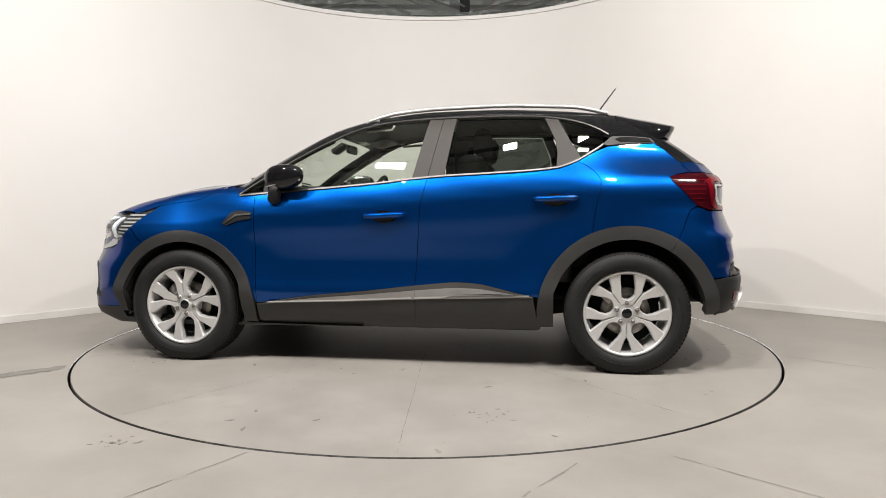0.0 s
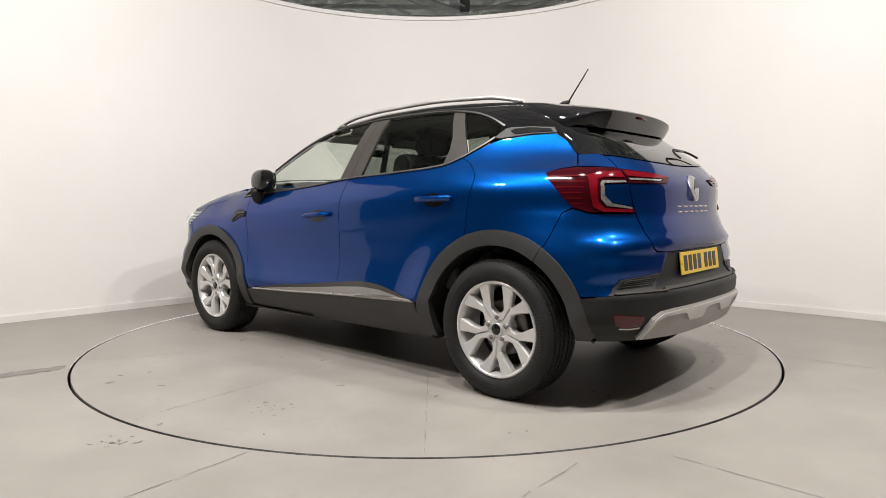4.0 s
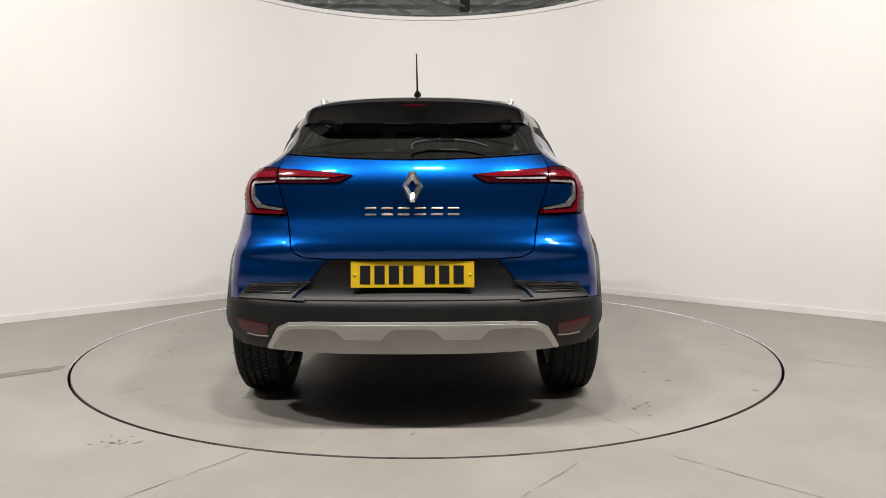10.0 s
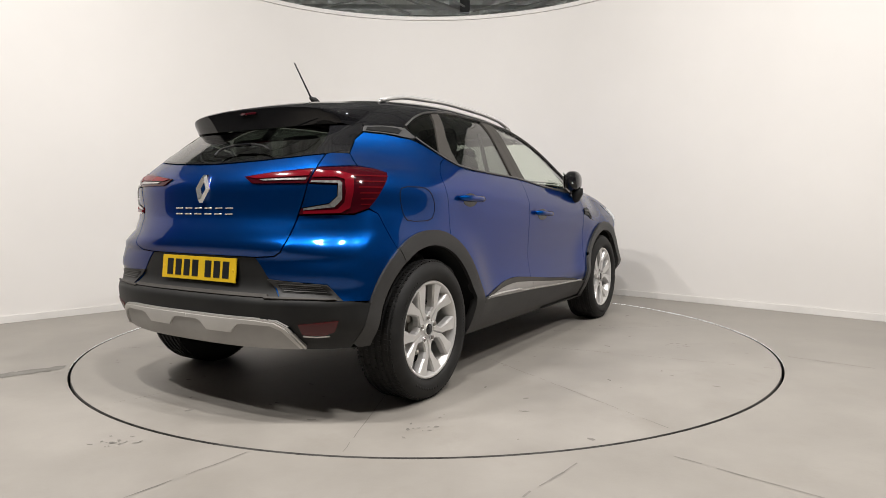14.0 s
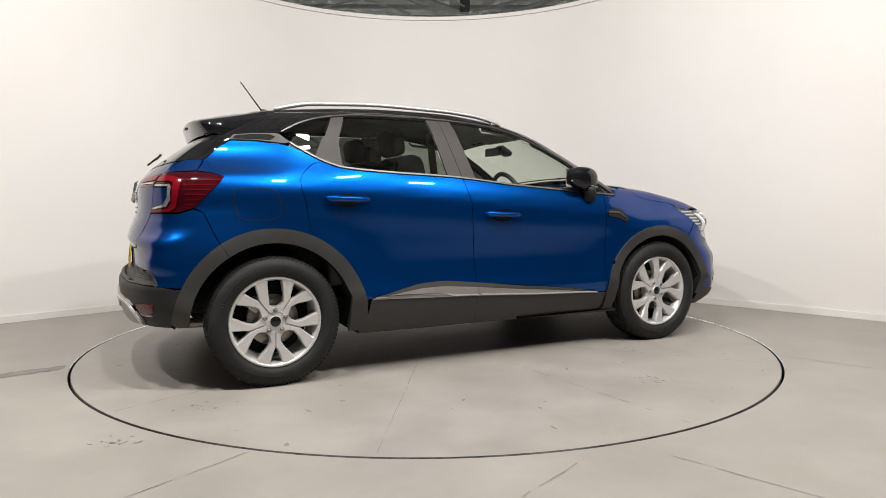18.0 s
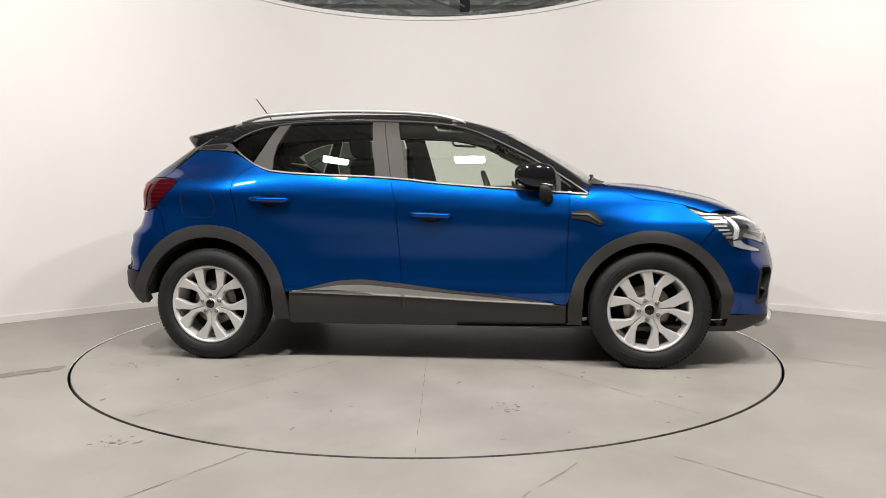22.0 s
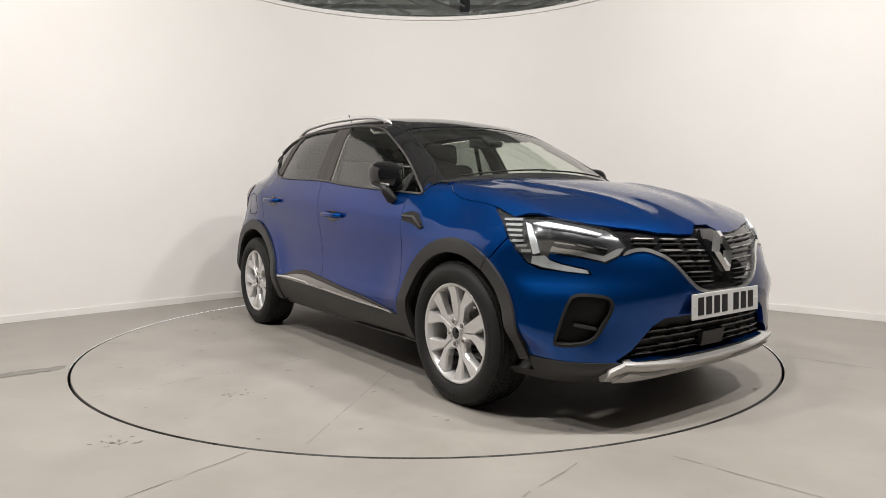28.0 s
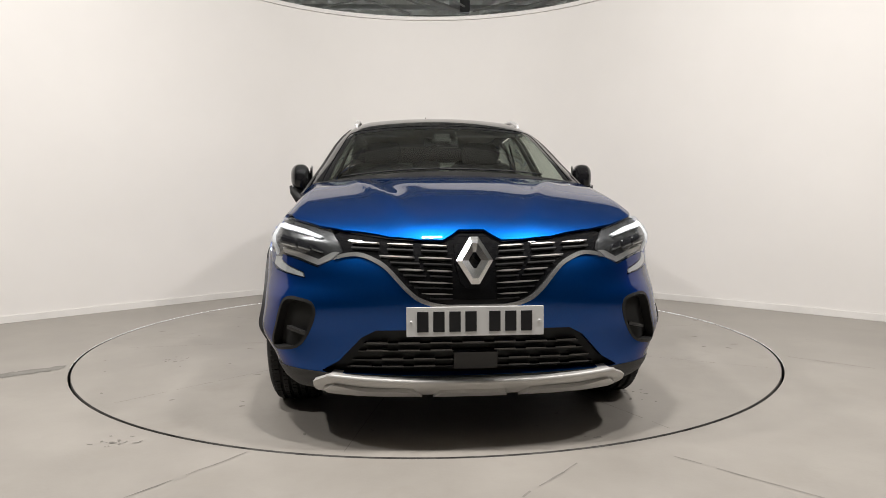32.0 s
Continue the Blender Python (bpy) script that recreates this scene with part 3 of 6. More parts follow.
def arc(cx, cz, r, a0, a1, n=14):
    return [(cx + r * math.cos(radians(a0 + (a1 - a0) * i / n)), cz + r * math.sin(radians(a0 + (a1 - a0) * i / n))) for i in range(n + 1)]


def resample(poly, step, closed=True):
    out = []
    n = len(poly)
    for i in range(n if closed else n - 1):
        a, b = np.array(poly[i]), np.array(poly[(i + 1) % n])
        k = max(1, int(np.ceil(np.linalg.norm(b - a) / step)))
        out += [tuple(a + (b - a) * j / k) for j in range(k)]
    if not closed:
        out.append(tuple(poly[-1]))
    return out


def soften(poly, rounds=2):
    """Rounds an outline's corners by cutting them."""
    for _ in range(rounds):
        out = []
        for i in range(len(poly)):
            a, b = np.array(poly[i]), np.array(poly[(i + 1) % len(poly)])
            out += [tuple(a * 0.78 + b * 0.22), tuple(a * 0.22 + b * 0.78)]
        poly = out
    return poly


def area2(poly):
    p = np.array(poly)
    return float(np.sum(p[:, 0] * np.roll(p[:, 1], -1) - np.roll(p[:, 0], -1) * p[:, 1]))


def inset(poly, d):
    p = np.array(poly)
    if area2(poly) < 0:
        p = p[::-1]
    a, b = np.roll(p, 1, 0), np.roll(p, -1, 0)
    e1, e2 = p - a, b - p
    e1 /= np.maximum(np.linalg.norm(e1, axis=1), 1e-9)[:, None]
    e2 /= np.maximum(np.linalg.norm(e2, axis=1), 1e-9)[:, None]
    n = np.stack([-(e1 + e2)[:, 1], (e1 + e2)[:, 0]], 1)
    n /= np.maximum(np.linalg.norm(n, axis=1), 0.6)[:, None]
    return [tuple(q) for q in p + n * d]


def inside(poly, pts):
    p, q = np.array(poly), np.asarray(pts)
    x, y = q[:, 0], q[:, 1]
    hit = np.zeros(len(q), bool)
    j = len(p) - 1
    for i in range(len(p)):
        xi, yi, xj, yj = p[i, 0], p[i, 1], p[j, 0], p[j, 1]
        if yi != yj:
            hit ^= ((yi > y) != (yj > y)) & (x < (xj - xi) * (y - yi) / (yj - yi) + xi)
        j = i
    return hit


SHEETS = {}


def panel_mesh(name, poly, way, flip=False, **k):
    """Both flanks share one sheet, mirrored."""
    key = (tuple(tuple(float(c) for c in q) for q in poly), way.kind, tuple(sorted((a, b) for a, b in k.items() if a != "holes")))
    if key not in SHEETS or k.get("holes"):
        SHEETS[key] = sheet(poly, way, **k)
    pos, nor, fs = SHEETS[key]
    if flip:
        pos, nor, fs = pos * (1, -1, 1), nor * (1, -1, 1), [f[::-1] for f in fs]
    me = bpy.data.meshes.new(name)
    me.from_pydata(pos.tolist(), [], fs)
    me.polygons.foreach_set("use_smooth", [True] * len(me.polygons))
    me.update()
    me.normals_split_custom_set_from_vertices(nor.tolist())
    return me


def sheet(poly, way, lift=0.0, gap=0.002, depth=0.012, step=0.04, holes=(), edge_step=0.02):
    """A sheet cut to an outline and laid on the car's surface, with its edges turned in."""
    poly = resample(inset(poly, gap), edge_step)
    rims = [poly] + [resample(h, edge_step) for h in holes]
    p = np.array(poly)
    lo, hi = p.min(0), p.max(0)
    gx, gy = np.meshgrid(np.arange(lo[0], hi[0], step) + step * 0.31, np.arange(lo[1], hi[1], step) + step * 0.37)
    grid = np.stack([gx.ravel(), gy.ravel()], 1)
    ok = inside(inset(poly, min(step, edge_step) * 0.35), grid)
    for h in rims[1:]:
        ok &= ~inside(inset(h, -edge_step * 0.35), grid)
    coords = [Vector(q) for r in rims for q in r] + [Vector(q) for q in grid[ok]]
    edges, at = [], 0
    for r in rims:
        edges += [(at + i, at + (i + 1) % len(r)) for i in range(len(r))]
        at += len(r)
    verts, _, faces, *_ = delaunay_2d_cdt(coords, edges, [], 0, 1e-6)
    uv = np.array([tuple(v) for v in verts])
    tri = np.array([tuple(f) for f in faces if len(f) == 3])
    mid = uv[tri].mean(1)
    keep = inside(poly, mid)
    for h in rims[1:]:
        keep &= ~inside(h, mid)
    tri = tri[keep]
    pos = way.place(uv)
    nor = normal_at(pos)
    pos = pos + nor * lift
    a, b, c = pos[tri[:, 0]], pos[tri[:, 1]], pos[tri[:, 2]]
    turn = np.einsum("ij,ij->i", np.cross(b - a, c - a), nor[tri[:, 0]]) < 0
    tri[turn] = tri[turn][:, ::-1]
    # open edges are turned in
    count = {}
    for f in tri:
        for i in range(3):
            e = (f[i], f[(i + 1) % 3])
            count[e] = count.get(e, 0) + 1
    rim = [e for e in count if (e[1], e[0]) not in count]
    ids = sorted({i for e in rim for i in e})
    n0 = len(pos)
    top = {v: n0 + i for i, v in enumerate(ids)}
    low = {v: n0 + len(ids) + i for i, v in enumerate(ids)}
    allpos = np.concatenate([pos, pos[ids], pos[ids] - nor[ids] * depth])
    quads = [(top[e[0]], low[e[0]], low[e[1]], top[e[1]]) for e in rim]
    allnor = np.concatenate([nor, np.zeros((2 * len(ids), 3))])
    fs = [tuple(int(i) for i in f) for f in tri] + quads
    return allpos, allnor, fs


def panel(name, poly, way, mat, parent, label="", **k):
    return part(name, panel_mesh(name, poly, way, **k), mat, parent, label)


def ribbon(line, width, closed=False):
    """An outline of even (or per-point) width along an open line."""
    p = np.array(line, float)
    t = np.gradient(p, axis=0)
    t /= np.maximum(np.linalg.norm(t, axis=1), 1e-9)[:, None]
    n = np.stack([-t[:, 1], t[:, 0]], 1)
    w = np.broadcast_to(np.asarray(width, float).reshape(-1, 1), (len(p), 1)) / 2
    return [tuple(q) for q in p + n * w] + [tuple(q) for q in (p - n * w)[::-1]]


def curve_through(pts, n=8):
    """More points along a smooth line."""
    p = [np.array(q, float) for q in pts]
    p = [2 * p[0] - p[1]] + p + [2 * p[-1] - p[-2]]
    out = []
    for i in range(1, len(p) - 2):
        for j in range(n):
            t = j / n
            out.append(tuple(0.5 * (2 * p[i] + (p[i + 1] - p[i - 1]) * t + (2 * p[i - 1] - 5 * p[i] + 4 * p[i + 1] - p[i + 2]) * t * t + (3 * p[i] - p[i - 1] - 3 * p[i + 1] + p[i + 2]) * t ** 3)))
    out.append(tuple(p[-2]))
    return out


# ---- the car ----
car = tagged(new("car"), "metallic blue compact crossover car with black roof on the turntable", "car")

WIN_TOP = [(-1.235, 1.345), (-1.122, 1.404), (-1.02, 1.436), (-0.932, 1.452), (-0.802, 1.465), (-0.624, 1.470), (-0.339, 1.469), (-0.088, 1.461), (0.06, 1.450), (0.16, 1.434), (0.267, 1.407), (0.439, 1.333), (0.605, 1.247), (0.767, 1.148), (0.977, 1.006)]
BELT_LINE = [(-1.235, 1.340), (-1.19, 1.290), (-1.129, 1.247), (-1.017, 1.183), (-0.925, 1.154), (-0.595, 1.128), (-0.286, 1.113), (-0.086, 1.096), (0.082, 1.076), (0.418, 1.047), (0.753, 1.022), (0.977, 1.004)]
TOPC, BELTC = spline(WIN_TOP), spline(BELT_LINE)
B_REAR = [(-0.339, 1.468), (-0.283, 1.113)]
B_MID = [(-0.262, 1.465), (-0.190, 1.106)]
B_FRONT = [(-0.175, 1.464), (-0.16, 1.40), (-0.095, 1.098)]
C_REAR = [(-0.94, 1.450), (-1.062, 1.209)]
REAR_DOOR_GAP = [(-1.035, 1.194), (-1.10, 1.165), (-1.15, 1.12), (-1.17, 1.085), (-1.168, 1.028), (-1.149, 0.961), (-1.137, 0.884), (-1.125, 0.797)]
MOULD_TOP = [(-0.80, 0.430), (-0.70, 0.449), (-0.595, 0.473), (-0.477, 0.496), (-0.359, 0.502), (-0.238, 0.492), (-0.121, 0.480), (0.176, 0.446), (0.413, 0.423), (0.60, 0.399), (0.784, 0.372)]
MOULD_LOW = [(-0.80, 0.426), (-0.595, 0.418), (-0.121, 0.403), (0.356, 0.381), (0.784, 0.367)]
MT, ML = spline(MOULD_TOP), spline(MOULD_LOW)
ARCH_R, ARCH_F = (REAR_X, 0.33, 0.497), (FRONT_X, 0.33, 0.462)
RA, FA = [(-1.654, 0.913), (-1.612, 0.806)], [(1.672, 0.815), (1.59, 0.722)]


SHUT = curve_through([(1.115, 1.066), (1.15, 1.040), (1.187, 1.013), (1.261, 0.983), (1.34, 0.970), (1.427, 0.960), (1.517, 0.943), (1.60, 0.919)], 6)


def run(curve, x0, x1, n=10):
    return [(x0 + (x1 - x0) * i / n, float(curve(x0 + (x1 - x0) * i / n))) for i in range(n + 1)]


def scr_half(x):
    return 0.70 + (x - 1.02) * (0.70 - 0.565) / 0.59


def edge_z(x, y):
    return float(TOP.place([(x, y)])[0, 2])


def side_runs():
    """All sheets of one flank, in the (x, z) pattern of its side."""
    s = {}
    s["front_door"] = [(0.862, 1.008)] + run(BELTC, 0.84, -0.09, 12) + [(-0.190, 1.106), (-0.172, 1.03), (-0.155, 0.958), (-0.137, 0.72), (-0.121, 0.480)] + run(MT, -0.121, 0.784, 12)[1:] + [(0.84, 0.366), (0.848, 0.60), (0.858, 0.90)]
    s["rear_door"] = run(BELTC, -0.283, -0.925, 8) + REAR_DOOR_GAP + arc(*ARCH_R, 67, 11, 14) + [(-0.825, 0.426)] + run(MT, -0.80, -0.121, 10) + [(-0.137, 0.72), (-0.155, 0.958), (-0.172, 1.03), (-0.190, 1.106)]
    s["front_wing"] = [(0.862, 1.008), (0.977, 1.003), (0.935, 1.06), (0.99, 1.076), (1.06, 1.078)] + SHUT[:-6] + [(1.517, 0.94), (1.612, 0.871)] + FA + arc(*ARCH_F, 56, 172, 22) + [(0.84, 0.366), (0.848, 0.60), (0.858, 0.90)]
    return s


def build_flank(flip):
    k = dict(flip=flip)
    runs = side_runs()
    door_f = panel("front_door", runs["front_door"], SIDE, BLUE, car, step=0.035, **k)
    door_r = panel("rear_door", runs["rear_door"], SIDE, BLUE, car, step=0.035, **k)
    panel("front_wing", runs["front_wing"], SIDE, BLUE, car, step=0.03, **k)
    quarter = pattern(TAIL, ("side", REAR_DOOR_GAP[::-1] + [(-1.05, 1.196), (-1.098, 1.222), (-1.16, 1.255), (-1.217, 1.278), (-1.37, 1.297), (-1.49, 1.300), (-1.55, 1.262), (-1.63, 1.19), (-1.675, 1.128), (-1.60, 1.117), (-1.549, 1.100), (-1.57, 1.07), (-1.648, 0.99), (-1.70, 0.94)] + RA),
                      ("side", arc(*ARCH_R, 122, 67, 14)))
    q = panel("rear_quarter", quarter, TAIL, BLUE, car, step=0.03, **k)
    # lower cladding, moulding
    for door, x0, x1 in ((door_r, -0.80, -0.121), (door_f, -0.121, 0.80)):
        xs = np.linspace(x0, min(x1, 0.784), 15)
        # The upper facet's dark reflection is painted as its own dark sheet.
        mid = [(float(x), float(ML(x) + (MT(x) - ML(x)) * 0.66)) for x in xs]
        cap = run(MT, x0, min(x1, 0.784), 14) + mid[::-1]
        panel("moulding_dark_facet", cap, SIDE, PILLAR, door, "moulding's upper facet, its dark reflection put into the colour", lift=0.010, gap=0.0, depth=0.02, step=0.025, **k)
        m = mid + run(ML, min(x1, 0.784), x0, 14)
        panel("moulding", m, SIDE, MOULD, door, "satin grey moulding", lift=0.012, gap=0.001, depth=0.02, step=0.025, **k)
        l = [(x, z + 0.010 + 0.01 * (x < -0.3) * min(1, (x + 0.8) * 4)) for x, z in run(ML, x0 + 0.02, min(x1, 0.77), 16)]
        panel("moulding_line", ribbon(l, 0.008), SIDE, CHROME, door, "bright line on the moulding", lift=0.015, gap=0, depth=0.004, step=0.04, **k)
        low = [(x0 - (0.03 if x0 < -0.5 else 0), 0.262), (x1 + (0.045 if x1 > 0.5 else 0), 0.254), (x1 + (0.045 if x1 > 0.5 else 0), 0.362)] + run(ML, min(x1, 0.784), x0, 14)
        panel("sill_cladding", low, SIDE, CLAD, door, "black grained plastic cladding", lift=0.006, gap=0.001, depth=0.03, step=0.03, **k)
    panel("sill", [(-0.84, 0.215), (0.85, 0.208), (0.85, 0.275), (-0.84, 0.285)], SIDE, CLAD, car, lift=-0.012, step=0.05, depth=0.06, **k)
    # arch flares
    flare = arc(REAR_X, 0.33, 0.499, -9, 122, 40) + arc(REAR_X, 0.33, 0.425, 122, 30, 30) + [(-0.91, 0.45), (-0.915, 0.258), (-0.832, 0.258)]
    panel("wheel_arch_trim", flare, SIDE, CLAD, car, "black grained plastic", lift=0.016, gap=0.0, depth=0.045, step=0.025, **k)
    flare = arc(FRONT_X, 0.33, 0.464, 188, 57, 40) + arc(FRONT_X, 0.33, 0.400, 57, 160, 30) + [(0.94, 0.42), (0.935, 0.252), (0.85, 0.252)]
    panel("wheel_arch_trim", flare, SIDE, CLAD, car, "black grained plastic", lift=0.016, gap=0.0, depth=0.045, step=0.025, **k)
    # front end of the front arch flare, down to the bumper
    f2 = pattern(NOSE, ("side", arc(FRONT_X, 0.33, 0.464, 57, 12, 16) + [(1.775, 0.30), (1.72, 0.295)] + arc(FRONT_X, 0.33, 0.40, 4, 57, 18)))
    panel("wheel_arch_trim", f2, NOSE, CLAD, car, "black grained plastic", lift=0.014, gap=0.0, depth=0.045, step=0.025, **k)
    r2 = pattern(TAIL, ("side", arc(REAR_X, 0.33, 0.499, 122, 176, 18) + [(-1.79, 0.345), (-1.74, 0.345)] + arc(REAR_X, 0.33, 0.425, 174, 122, 18)))
    panel("wheel_arch_trim", r2, TAIL, CLAD, car, "black grained plastic", lift=0.014, gap=0.0, depth=0.045, step=0.025, **k)
    # glass of the doors and the quarter light
    front_glass = run(TOPC, -0.165, 0.80, 16) + [(0.80, float(BELTC(0.80)) + 0.01)] + run(BELTC, 0.79, -0.10, 10) + [(-0.16, 1.40)]
    panel("window", front_glass, SIDE, GLASS_CLEAR, door_f, "lightly green-tinted glass", lift=-0.008, gap=0.008, depth=0.004, step=0.05, **k)
    rear_glass = run(TOPC, -0.862, -0.345, 10) + [(-0.285, 1.113)] + run(BELTC, -0.29, -0.90, 8) + [(-0.928, 1.175), (-0.93, 1.28), (-0.925, 1.31)]
    panel("window", rear_glass, SIDE, GLASS_DARK, door_r, "dark privacy glass", lift=-0.008, gap=0.008, depth=0.004, step=0.05, **k)
    qg = run(TOPC, -1.21, -0.945, 8) + [(-1.058, 1.215)] + run(BELTC, -1.07, -1.2, 5)
    panel("quarter_light", qg, SIDE, GLASS_DARK, car, "dark privacy glass", lift=-0.006, gap=0.010, depth=0.004, step=0.05, **k)
    tri = [(0.815, 1.108), (0.93, 1.032), (0.945, 1.013), (0.815, 1.022)]
    panel("mirror_window", tri, SIDE, GLASS_DARK, door_f, "small dark corner glass", lift=-0.004, gap=0.003, depth=0.004, step=0.05, **k)
    # pillars
    panel("b_pillar", [(-0.341, 1.468)] + run(TOPC, -0.339, -0.262, 3) + B_MID[1:] + [(-0.286, 1.115)], SIDE, PILLAR, door_r, "dark grey pillar film", lift=-0.001, gap=0.002, step=0.04, **k)
    panel("b_pillar", run(TOPC, -0.262, -0.175, 3) + B_FRONT[1:] + [(-0.190, 1.107)], SIDE, PILLAR, door_f, "dark grey pillar film", lift=-0.001, gap=0.002, step=0.04, **k)
    cp = run(TOPC, -0.938, -0.86, 4) + [(-0.923, 1.312), (-0.932, 1.24), (-0.925, 1.165), (-0.96, 1.167), (-1.02, 1.19), (-1.062, 1.211)]
    panel("c_pillar", cp, SIDE, PILLAR, door_r, "dark grey pillar film", lift=-0.001, gap=0.002, step=0.04, **k)
    panel("mirror_pillar", [(0.785, 1.134), (0.815, 1.113), (0.815, 1.02), (0.785, 1.021)], SIDE, BLACK, door_f, step=0.04, lift=0.002, **k)
    # bright strips round the windows
    line = run(TOPC, -1.225, 0.968, 60)
    panel("window_trim", ribbon(line, 0.008), SIDE, WINDOW_STRIP, car, "bright upper window strip", lift=0.006, gap=0, depth=0.012, step=0.05, **k)
    line = run(BELTC, -1.19, 0.965, 60)
    panel("window_trim", ribbon(line, 0.009), SIDE, WINDOW_STRIP, car, "bright waistline strip", lift=0.008, gap=0, depth=0.014, step=0.05, **k)
    v = pattern(TAIL, ("side", [(-1.495, 1.304), (-1.470, 1.331), (-1.36, 1.340), (-1.26, 1.340), (-1.235, 1.334), (-1.19, 1.293), (-1.217, 1.284), (-1.37, 1.302)]))
    panel("pillar_vent", v, TAIL, CLAD, car, "dark grey frame", lift=0.004, gap=0, step=0.03, **k)
    v = pattern(TAIL, ("side", [(-1.474, 1.309), (-1.458, 1.325), (-1.36, 1.334), (-1.285, 1.331), (-1.262, 1.320), (-1.29, 1.303), (-1.37, 1.308)]))
    panel("pillar_vent_grille", v, TAIL, LINER, car, lift=0.007, gap=0, step=0.03, **k)
    # cant rail: from the windows up to the roof's edge, and the front pillar
    up = []
    for x in np.linspace(-1.47, 0.40, 34):
        y = 0.565 if x > -0.9 else 0.565 + (x + 0.9) * 0.12
        up.append((float(x), edge_z(x, y)))
    cant = up + [(0.40, float(TOPC(0.40)))] + run(TOPC, 0.39, -1.22, 40) + [(-1.24, 1.341), (-1.36, 1.341), (-1.468, 1.332)]
    panel("cant_rail", cant, SIDE, BLACK_GLOSS, car, "gloss black", gap=0, depth=0.008, step=0.03, **k)
    up = [(float(x), edge_z(x, scr_half(x))) for x in np.linspace(0.40, 1.0, 20)]
    pil = up + [(0.972, 1.01)] + run(TOPC, 0.965, 0.40, 20)
    panel("a_pillar", pil, SIDE, BLACK_GLOSS, car, "gloss black", gap=0, depth=0.008, step=0.025, **k)
    # fin badge on the wing
    fin = [(0.872, 0.905), (0.95, 0.918), (1.0, 0.905), (1.058, 0.838), (1.03, 0.826), (0.96, 0.855), (0.872, 0.868)]
    b = panel("wing_badge", fin, SIDE, BLACK, car, "black and satin silver fin", lift=0.006, gap=0, depth=0.02, step=0.03, **k)
    panel("strip", [(0.872, 0.898), (0.97, 0.893), (1.045, 0.842), (1.036, 0.838), (0.962, 0.884), (0.872, 0.889)], SIDE, WINDOW_STRIP, b, "satin grey strip", lift=0.011, gap=0, step=0.03, **k)
    # handles
    for door, cx, cz, slope in ((door_r, -0.922, 0.978, -0.03), (door_f, 0.058, 0.884, -0.045)):
        # Flat black patch for the shade in the body-coloured recess.
        bowl = [(cx + 0.075 * math.cos(a), cz - 0.004 + slope * 0 + 0.036 * math.sin(a)) for a in np.linspace(0, 2 * math.pi, 28, endpoint=False)]
        panel("handle_recess_shade", bowl, SIDE, BLACK_GLOSS, door, "shade in the recess behind the handle, painted black", lift=0.0015, gap=0, depth=0.004, step=0.02, **k)
        bm = bmesh.new()
        pts = SIDE.place([(cx + d, cz + slope * d / 0.12 * 0.12 + 0.004) for d in np.linspace(-0.125, 0.125, 13)])
        n = normal_at(pts)
        lifts = [0.004 + 0.030 * (1 - (abs(d) / 0.125) ** 4) for d in np.linspace(-0.125, 0.125, 13)]
        tube([p + m * l for p, m, l in zip(pts, n, lifts)], [0.009] + [0.0175] * 11 + [0.009], 12, bm, flat=0.95)
        if flip:
            bmesh.ops.scale(bm, vec=(1, -1, 1), verts=bm.verts)
            bmesh.ops.reverse_faces(bm, faces=bm.faces)
        part("door_handle", bm, BLUE, door, "body-coloured pull handle")
    build_mirror(flip, door_f)
    build_rail(flip)
    if flip:
        outer = [(-1.49, 1.036), (-1.345, 1.036), (-1.30, 1.015), (-1.272, 0.96), (-1.270, 0.92), (-1.30, 0.874), (-1.47, 0.874), (-1.50, 0.90), (-1.515, 1.0)]
        o = soften(pattern(TAIL, ("side", outer)), 1)
        panel("fuel_flap_gap", ribbon(o + [o[0]], 0.004), TAIL, LINER, car, "dark line round the fuel flap", lift=0.0012, gap=0, depth=0.001, step=0.02, edge_step=0.03, **k)
    return door_f, door_r


def build_mirror(flip, door):
    """The door mirror: a rounded shell on a short foot."""
    s = -1 if flip else 1
    bm = bmesh.new()
    bmesh.ops.create_uvsphere(bm, u_segments=32, v_segments=20, radius=1.0)
    for v in bm.verts:
        x, y, z = v.co
        x = math.copysign(abs(x) ** 0.75, x)
        y = math.copysign(abs(y) ** 0.8, y)
        z = math.copysign(abs(z) ** 0.8, z)
        bulge = 0.060 if x > 0 else 0.052
        hz = 0.083 - 0.016 * (y + 1) * 0.5
        v.co = (x * bulge + 0.02 * (1 - y) * 0.3, y * 0.122, z * hz + 0.010 * y)
    m = pose(0.665, s * 0.836, 1.114, 0, 0, s * 78)
    if s < 0:
        bmesh.ops.scale(bm, vec=(1, -1, 1), verts=bm.verts)
        bmesh.ops.reverse_faces(bm, faces=bm.faces)
    bmesh.ops.transform(bm, matrix=m, verts=bm.verts)
    shell = part("door_mirror", bm, BLACK_GLOSS, door, "folded gloss black door mirror")
    part("mirror_glass", rbox(bmesh.new(), (0.655, s * 0.787, 1.118), (0.008, 0.175, 0.118), 0.003, 1, pose(0, 0, 0, 0, 0, s * 78)), MIRROR, shell, "mirror pane")
    foot = tube([(0.735, s * 0.80, 0.965), (0.73, s * 0.845, 0.985), (0.72, s * 0.858, 1.02), (0.715, s * 0.858, 1.06)], [0.036, 0.040, 0.044, 0.046], 12, flat=0.7)
    part("mirror_foot", foot, BLACK, shell, "black plastic foot")
    lip = tube([(0.655 + d, s * (0.888 - 0.9 * d * d), 1.078 - 0.20 * d) for d in np.linspace(-0.10, 0.11, 9)], 0.005, 6)
    part("mirror_lip", lip, SATIN, shell, "thin bright lower edge")


